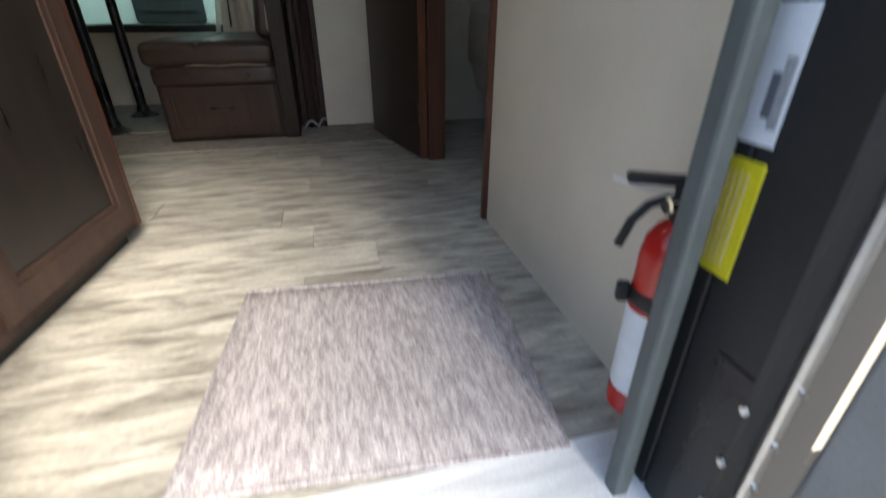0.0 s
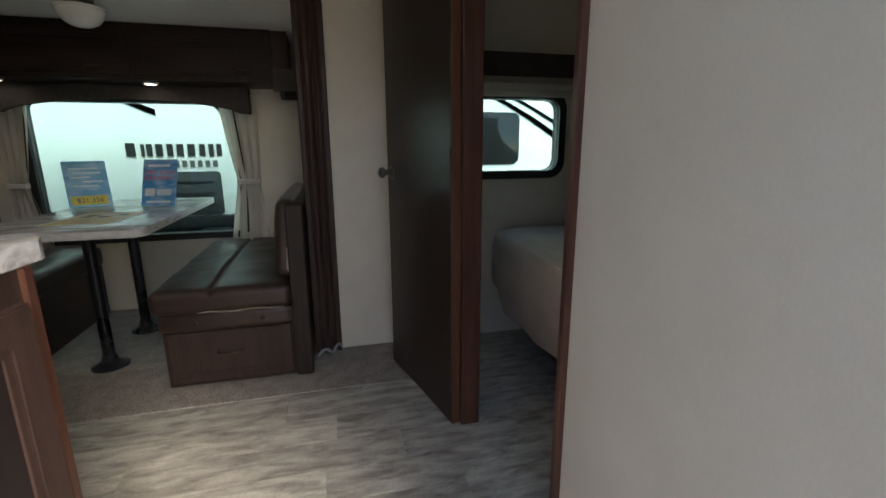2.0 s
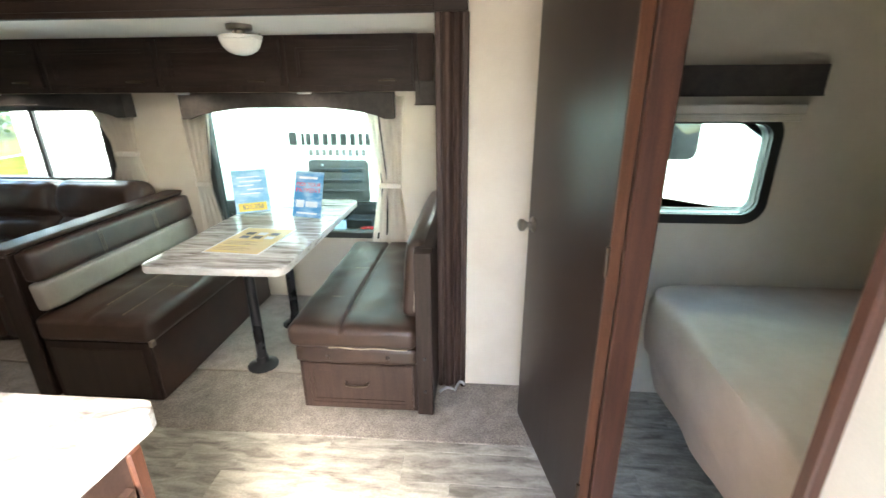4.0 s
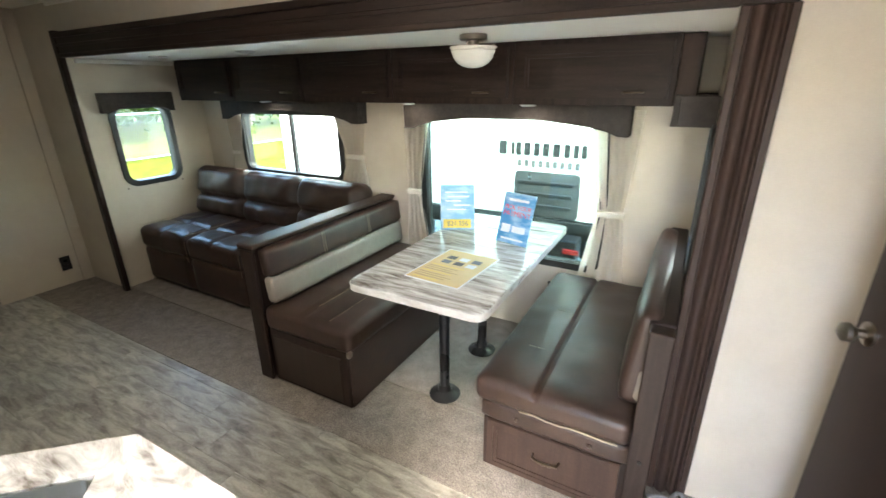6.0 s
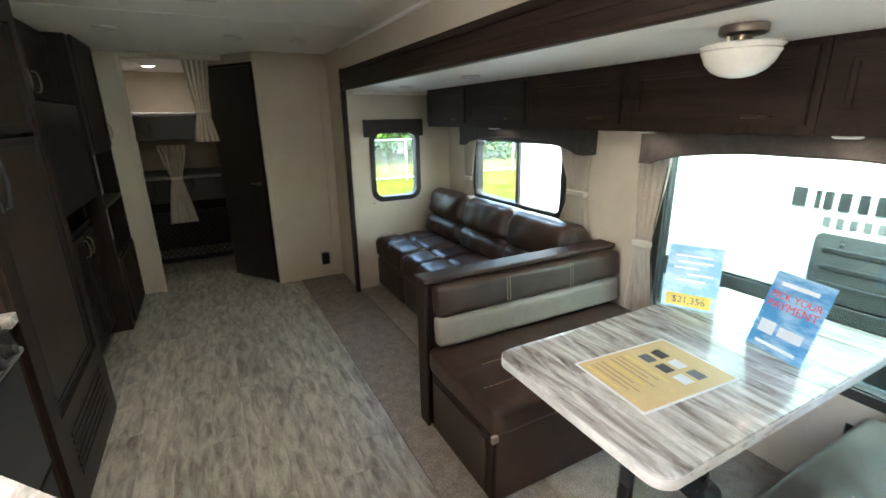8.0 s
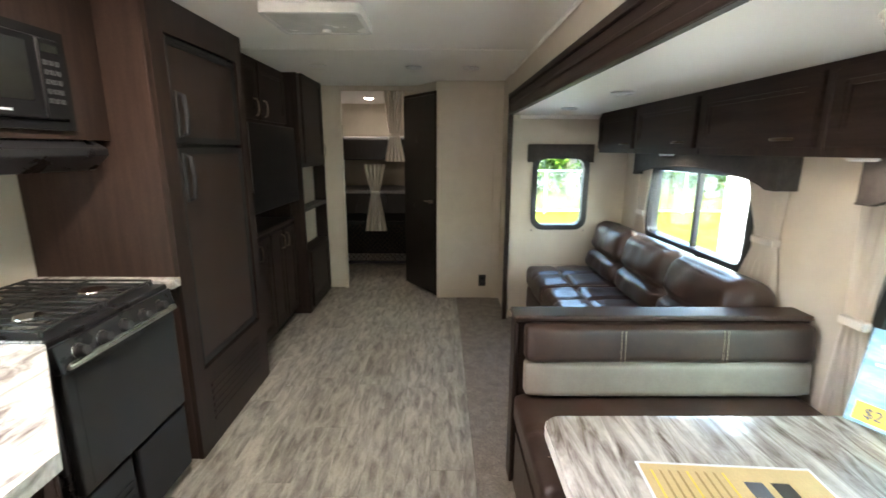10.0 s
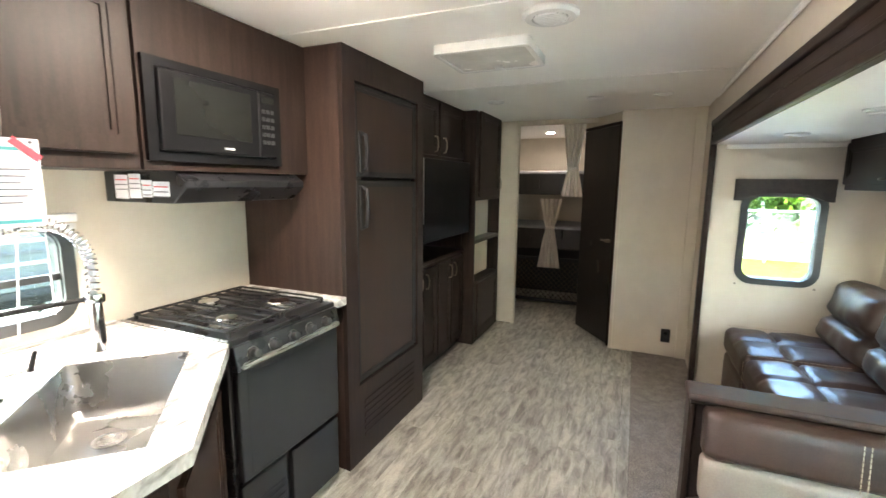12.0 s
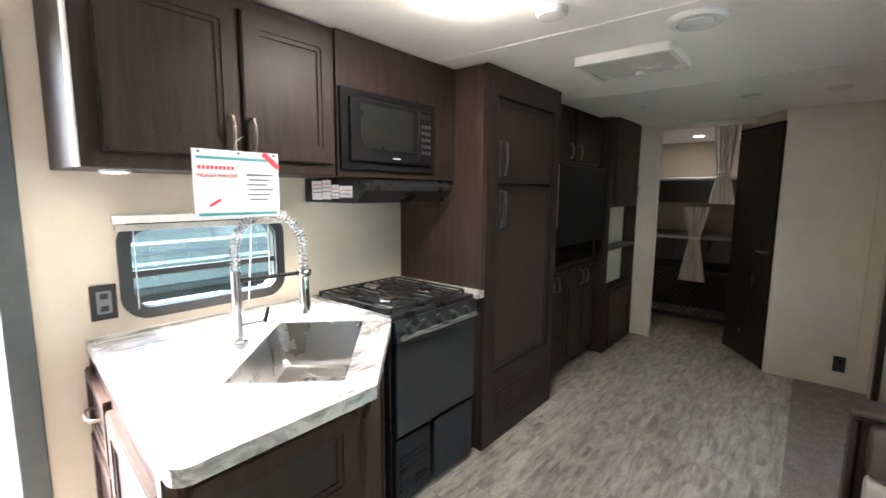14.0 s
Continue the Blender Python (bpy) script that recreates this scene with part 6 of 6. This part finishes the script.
def ground_mat():
    m = mat("gravel_and_grass", (0.36, 0.345, 0.32), 0.9, col2=(0.19, 0.18, 0.165), scale=(14, 14, 14), bump=0.8, bump_scale=45, fine=0.35, rvar=0, spec=0.08)
    nt = m.node_tree
    b = nt.nodes["Principled BSDF"]
    src = b.inputs["Base Color"].links[0].from_socket
    co = nt.nodes.new("ShaderNodeTexCoord")
    sp = nt.nodes.new("ShaderNodeSeparateXYZ")
    nt.links.new(co.outputs["Object"], sp.inputs[0])
    nz = nt.nodes.new("ShaderNodeTexNoise")
    nz.inputs["Scale"].default_value = 0.9
    nt.links.new(co.outputs["Object"], nz.inputs["Vector"])
    ad = nt.nodes.new("ShaderNodeMath")
    ad.operation = 'MULTIPLY_ADD'
    nt.links.new(nz.outputs[0], ad.inputs[0])
    ad.inputs[1].default_value = 2.5
    nt.links.new(sp.outputs[0], ad.inputs[2])
    mr = nt.nodes.new("ShaderNodeMapRange")
    mr.inputs["From Min"].default_value, mr.inputs["From Max"].default_value = -6.2, -7.2
    nt.links.new(ad.outputs[0], mr.inputs["Value"])
    gn = nt.nodes.new("ShaderNodeTexNoise")
    gn.inputs["Scale"].default_value = 3.0
    gn.inputs["Detail"].default_value = 8
    nt.links.new(co.outputs["Object"], gn.inputs["Vector"])
    rp = nt.nodes.new("ShaderNodeValToRGB")
    rp.color_ramp.elements[0].position, rp.color_ramp.elements[0].color = 0.35, (0.030, 0.036, 0.002, 1)
    rp.color_ramp.elements[1].position, rp.color_ramp.elements[1].color = 0.65, (0.062, 0.066, 0.005, 1)
    nt.links.new(gn.outputs[0], rp.inputs[0])
    mx = nt.nodes.new("ShaderNodeMix")
    mx.data_type = 'RGBA'
    nt.links.new(mr.outputs[0], mx.inputs[0])
    nt.links.new(src, mx.inputs[6])
    nt.links.new(rp.outputs[0], mx.inputs[7])
    nt.links.new(mx.outputs[2], b.inputs["Base Color"])
    return m


gb = bmesh.new()
bmesh.ops.create_grid(gb, x_segments=1, y_segments=1, size=1500, matrix=Matrix.Translation((0, 0, GZ)))
setting("ground", gb, ground_mat(), "gravel lot that turns to sunlit grass", "ground")


def trailer(name, x0, x1, y, z0, z1, depth, s, label, skin=None):
    """A travel trailer; its near side stands at y and its body goes on in the direction s."""
    e = thing(name, label, "trailer", "travel trailers in the lot")
    out = [(x0, z0), (x1 - 0.9, z0), (x1, z0 + 0.75), (x1 - 0.35, z1 - 0.25), (x1 - 0.9, z1), (x0 + 0.12, z1), (x0, z1 - 0.12)]
    bm = poly_slab(out, 0, depth)
    put(bm, Matrix(((1, 0, 0, 0), (0, 0, s, y), (0, 1, 0, 0), (0, 0, 0, 1))))
    bmesh.ops.recalc_face_normals(bm, faces=bm.faces)
    bmesh.ops.bevel(bm, geom=bm.edges[:], offset=0.03, segments=2, affect='EDGES')
    part("body", bm, skin or M_FIBER, e, "", 40)
    part("skirt_rail", box(x0 + 0.02, x1 - 1.0, min(y, y + s * 0.03) - 0.012, max(y, y + s * 0.03), z0 - 0.07, z0 + 0.015, 0.004), M_DECAL, e, "dark lower rail")
    part("chassis", box(x0 + 0.2, x1 - 0.5, min(y + s * 0.25, y + s * (depth - 0.25)), max(y + s * 0.25, y + s * (depth - 0.25)), z0 - 0.22, z0 - 0.003, 0.01), M_BLACKM, e)
    mid = (x0 + x1) / 2
    for dx in (-0.45, 0.45):
        for yy in (y + s * 0.18, y + s * (depth - 0.18)):
            w = part("wheel", put(cyl(bmesh.new(), (0, -0.10, 0), (0, 0.10, 0), 0.33, n=28), pose(mid - 0.6 + dx * 1.6, yy, GZ + 0.33)), M_BLACKM, e, "", 40)
            part("rim", put(cyl(bmesh.new(), (0, -0.105, 0), (0, 0.105, 0), 0.19, n=20), pose(mid - 0.6 + dx * 1.6, yy, GZ + 0.33)), M_ALU, w, "", 40)
    for x in (x0 + 0.6, x1 - 1.4):
        for yy in (y + s * 0.3, y + s * (depth - 0.3)):
            part("jack", box(x - 0.04, x + 0.04, yy - 0.04, yy + 0.04, GZ, z0 - 0.2, 0.004), M_BLACKM, e)
    return e


def hatch(e, x0, x1, z0, z1, y, s, slats=3, name="hatch"):
    out = poly_slab(round_rect(x0, x1, z0, z1, 0.035), 0, 0.016, 0.003)
    put(out, Matrix(((1, 0, 0, 0), (0, 0, -s, y - s * 0.001), (0, 1, 0, 0), (0, 0, 0, 1))))
    bmesh.ops.recalc_face_normals(out, faces=out.faces)
    h = part(name, out, M_HATCH, e, "charcoal vented hatch", 40)
    for k in range(slats):
        z = z1 - (z1 - z0) * (k + 0.9) / (slats + 0.9)
        part("louvre", box(x0 + 0.05, x1 - 0.05, y - s * 0.026 if s > 0 else y + 0.016, y - s * 0.016 if s > 0 else y + 0.026, z - 0.012, z + 0.012, 0.003), M_DECAL, h)
        part("latch", box(x0 + 0.12, x0 + 0.135, y - 0.030, y - 0.024, z1 - 0.05, z1 - 0.035, 0.001), M_FIBER, h)
    return h


near = trailer("neighbour_trailer", -3.55, 5.2, 4.0, 0.47, 2.75, 2.4, 1, "white travel trailer parked close beside the slide-out")
hatch(near, -0.90, -0.38, 0.50, 0.86, 4.0, 1)
# the maker's lettering stays as plain strokes of its size and colour
x = -1.045
for k, w in enumerate((0.105, 0.04, 0.065, 0.08, 0.07, 0.08, 0.085, 0.07, 0.06, 0.06)):
    st = bmesh.new()
    bx(st, x, x + w * 0.62, 3.990, 3.9995, 0.985, 1.088 if k == 0 else 1.080, 0)
    part("letter_shape", st, M_DECAL, near)
    x += w
x = -0.885
for k in range(9):
    w = 0.034
    st = bmesh.new()
    bx(st, x, x + w, 3.991, 3.9995, 0.897, 0.948, 0)
    part("letter_shape", st, M_DECALG, near)
    x += 0.057


def sweep(e, pts, width, material, y):
    bm = bmesh.new()
    prev = None
    for i, (px, pz) in enumerate(pts):
        w = width * (0.25 + 0.75 * i / (len(pts) - 1))
        a, b = bm.verts.new((px, y, pz)), bm.verts.new((px, y, pz - w))
        if prev:
            bm.faces.new((prev[0], a, b, prev[1]))
        prev = (a, b)
    bmesh.ops.solidify(bm, geom=bm.faces[:], thickness=0.003)
    bmesh.ops.recalc_face_normals(bm, faces=bm.faces)
    part("stripe", bm, material, e, "swept decal stripe")


sweep(near, [(1.75 + 0.16 * i, 1.62 - 0.055 * i - 0.004 * i * i) for i in range(10)], 0.09, M_DECAL, 3.992)
sweep(near, [(1.65 + 0.16 * i, 1.72 - 0.05 * i - 0.003 * i * i) for i in range(10)], 0.05, M_DECALG, 3.992)
sweep(near, [(-1.5 + 0.14 * i, 1.62 - 0.055 * i) for i in range(6)], 0.05, M_DECAL, 3.992)
sweep(near, [(-0.55 + 0.1 * i, 1.62 - 0.12 * i) for i in range(6)], 0.06, M_DECAL, 3.992)
sweep(near, [(0.9 + 0.2 * i, 0.74 - 0.03 * i) for i in range(9)], 0.12, M_DECALR, 3.992)
wn_ = poly_slab(round_rect(1.86, 2.28, 0.88, 1.36, 0.07), 0, 0.014, 0.002)
put(wn_, Matrix(((1, 0, 0, 0), (0, 0, -1, 3.9995), (0, 1, 0, 0), (0, 0, 0, 1))))
bmesh.ops.recalc_face_normals(wn_, faces=wn_.faces)
part("window", wn_, M_DGLASS, near, "dark tinted window", 40)
part("battery_box", box(-0.55, -0.32, 3.78, 3.95, 0.22, 0.40, 0.01), M_BLACKM, near)
part("tail_lamp", box(-0.42, -0.30, 3.765, 3.779, 0.30, 0.34, 0.004), M_RED, near)

far = trailer("neighbour_trailer", -9.0, 1.1, -4.6, 0.15, 2.4, 2.4, -1, "grey ribbed travel trailer across the lot from the entry", M_SIDING)
for k in range(15):
    part("rib", box(-8.5, 0.1, -4.6, -4.582, 0.32 + 0.13 * k, 0.365 + 0.13 * k, 0.004), M_GALV if k % 2 else M_DECALG, far, "ridge of the ribbed siding")
part("lower_band", box(-8.6, 0.1, -4.6, -4.580, 1.05, 1.19, 0.004), M_DECAL, far, "dark stripe along the siding")


def fence():
    e = thing("fence", "galvanised chain-link fence at the lot's edge", "fence")
    for k in range(16):
        part("post", cyl(bmesh.new(), (-15.0, -14 + 2.4 * k, GZ), (-15.0, -14 + 2.4 * k, GZ + 1.5), 0.03, n=10), M_GALV, e)
    for z in (GZ + 1.46, GZ + 0.1):
        part("rail", cyl(bmesh.new(), (-15.0, -14, z), (-15.0, 22, z), 0.022, n=8), M_GALV, e)
    bm = bmesh.new()
    for k in range(-12, 300):
        for s in (1, -1):
            y0 = -14 + 0.12 * k
            bx_ = (y0, y0 + 1.36) if s > 0 else (y0 + 1.36, y0)
            cyl(bm, (-15.0, bx_[0], GZ + 0.1), (-15.0, bx_[1], GZ + 1.46), 0.0012, n=3)
    tagged(part("wire_mesh", bm, M_GALV, e, "diamond wire mesh"), kind="stuff")


fence()


def tree(x, y, h, seed, group="trees beyond the fence"):
    rnd = random.Random(seed)
    e = thing("tree", "leafy green broadleaf tree beyond the fence", "tree", group)
    bm = bmesh.new()
    base = Vector((x, y, GZ))
    pts = [base + Vector((0.15 * math.sin(k), 0.12 * math.cos(k * 1.3), h * 0.6 * k / 6)) for k in range(7)]
    for k in range(6):
        cyl(bm, pts[k], pts[k + 1], 0.05 * h * (1 - k / 8), 0.05 * h * (1 - (k + 1) / 8), 9)
    tips = []
    for k in range(11):
        a = rnd.uniform(0, 2 * math.pi)
        st = pts[rnd.randint(2, 6)]
        en = st + Vector((math.cos(a), math.sin(a), rnd.uniform(0.1, 0.9))) * h * rnd.uniform(0.18, 0.36)
        cyl(bm, st, en, 0.012 * h, 0.004 * h, 6)
        tips.append(en)
    part("trunk", bm, M_BARK, e)
    verts, faces = [], []
    clumps = []
    for t in tips + [pts[-1]]:
        for k in range(6):
            clumps.append((t + Vector((rnd.gauss(0, 1), rnd.gauss(0, 1), rnd.gauss(0, 0.8))) * h * 0.09, h * rnd.uniform(0.05, 0.10)))
    for k in range(26):
        a = rnd.uniform(0, 2 * math.pi)
        clumps.append((base + Vector((math.cos(a) * h * 0.22, math.sin(a) * h * 0.22, rnd.uniform(0.05, 0.5) * h)), h * rnd.uniform(0.06, 0.11)))
    for c, r in clumps:
        for k in range(26):
            p = c + Vector((rnd.gauss(0, 1), rnd.gauss(0, 1), rnd.gauss(0, 0.8))) * r * 0.75
            u = Vector((rnd.gauss(0, 1), rnd.gauss(0, 1), rnd.gauss(0, 1))).normalized() * rnd.uniform(0.10, 0.2)
            v = u.orthogonal().normalized() * rnd.uniform(0.07, 0.14)
            i = len(verts)
            verts += [p - u, p + v, p + u, p - v]
            faces.append((i, i + 1, i + 2, i + 3))
    me = bpy.data.meshes.new("crown")
    me.from_pydata([tuple(v) for v in verts], [], faces)
    me.materials.append(M_LEAF)
    ob = new("crown", me)
    ob.parent = e
    return e


trees = [tree(-21.0, -3.0, 6.5, 1), tree(-23.0, 3.0, 7.5, 2), tree(-21.5, 8.0, 6.8, 3)]
for i, (tx, ty, tr) in enumerate(((-4, -9.5, 40), (-3, 9.5, 130), (-5, 12.5, 220), (1.0, 14.5, 310), (-2, 1.0, 75), (-1, 19.0, 160), (-4, 5.5, 20), (2, 24.0, 60))):
    src = trees[i % 3]
    c0 = ((-21.0, -3.0), (-23.0, 3.0), (-21.5, 8.0))[i % 3]
    copy_thing(src, pose(-22.0 + tx, ty, 0, 0, 0, tr) @ Matrix.Translation((-c0[0], -c0[1], 0)) @ Matrix.Translation((0, 0, GZ * 0)))


def far_woods():
    """An uneven wall of foliage some way behind the trees."""
    rnd = random.Random(77)
    verts, faces = [], []
    for k in range(16000):
        y = rnd.uniform(-30, 45)
        top = 7.5 + 1.6 * math.sin(y * 0.31) + 1.1 * math.sin(y * 0.83 + 1.0) + 0.6 * math.sin(y * 2.1)
        p = Vector((-31 + rnd.gauss(0, 0.9), y, GZ + top * rnd.random() ** 0.8))
        u = Vector((rnd.gauss(0, 0.6), rnd.gauss(0, 1), rnd.gauss(0, 1))).normalized() * rnd.uniform(0.22, 0.45)
        v = u.orthogonal().normalized() * rnd.uniform(0.15, 0.3)
        i = len(verts)
        verts += [tuple(p - u), tuple(p + v), tuple(p + u), tuple(p - v)]
        faces.append((i, i + 1, i + 2, i + 3))
    me = bpy.data.meshes.new("far_woods")
    me.from_pydata(verts, [], faces)
    me.materials.append(M_LEAF)
    tagged(new("far_woods", me), "dense green woods behind the fence and trees", "woods", "", "stuff")


far_woods()


# ---- floor planks ----
def planks():
    w, gap, ln = 0.1525, 0.0008, 0.915
    rnd = random.Random(5)

    def piece(l, ww):
        bm = box(0, l - gap, 0, ww - gap, -0.0078, 0.0, 0.0008)
        me = bpy.data.meshes.new("plank")
        bm.to_mesh(me)
        bm.free()
        me.materials.append(M_PLANK)
        return me
    cache = {}
    row = 0
    y = -0.112
    while y < 2.17:
        ww = min(w, 2.175 - y)
        stretches = [(-6.03, 2.98)] if y < 1.76 else [(1.0, 2.98)]
        if y < 1.772 < y + ww:
            ww = 1.772 - y
        for a, b in stretches:
            x = a - rnd.uniform(0, ln)
            while x < b:
                s, t = max(x, a), min(x + ln, b)
                if t - s > 0.02:
                    key = (round(t - s, 3), round(ww, 3))
                    if key not in cache:
                        cache[key] = piece(t - s, ww)
                    ob = new("plank", cache[key])
                    ob.location = (s, y, 0)
                    ob.parent = floor
                x += ln
        y += ww
        row += 1


planks()
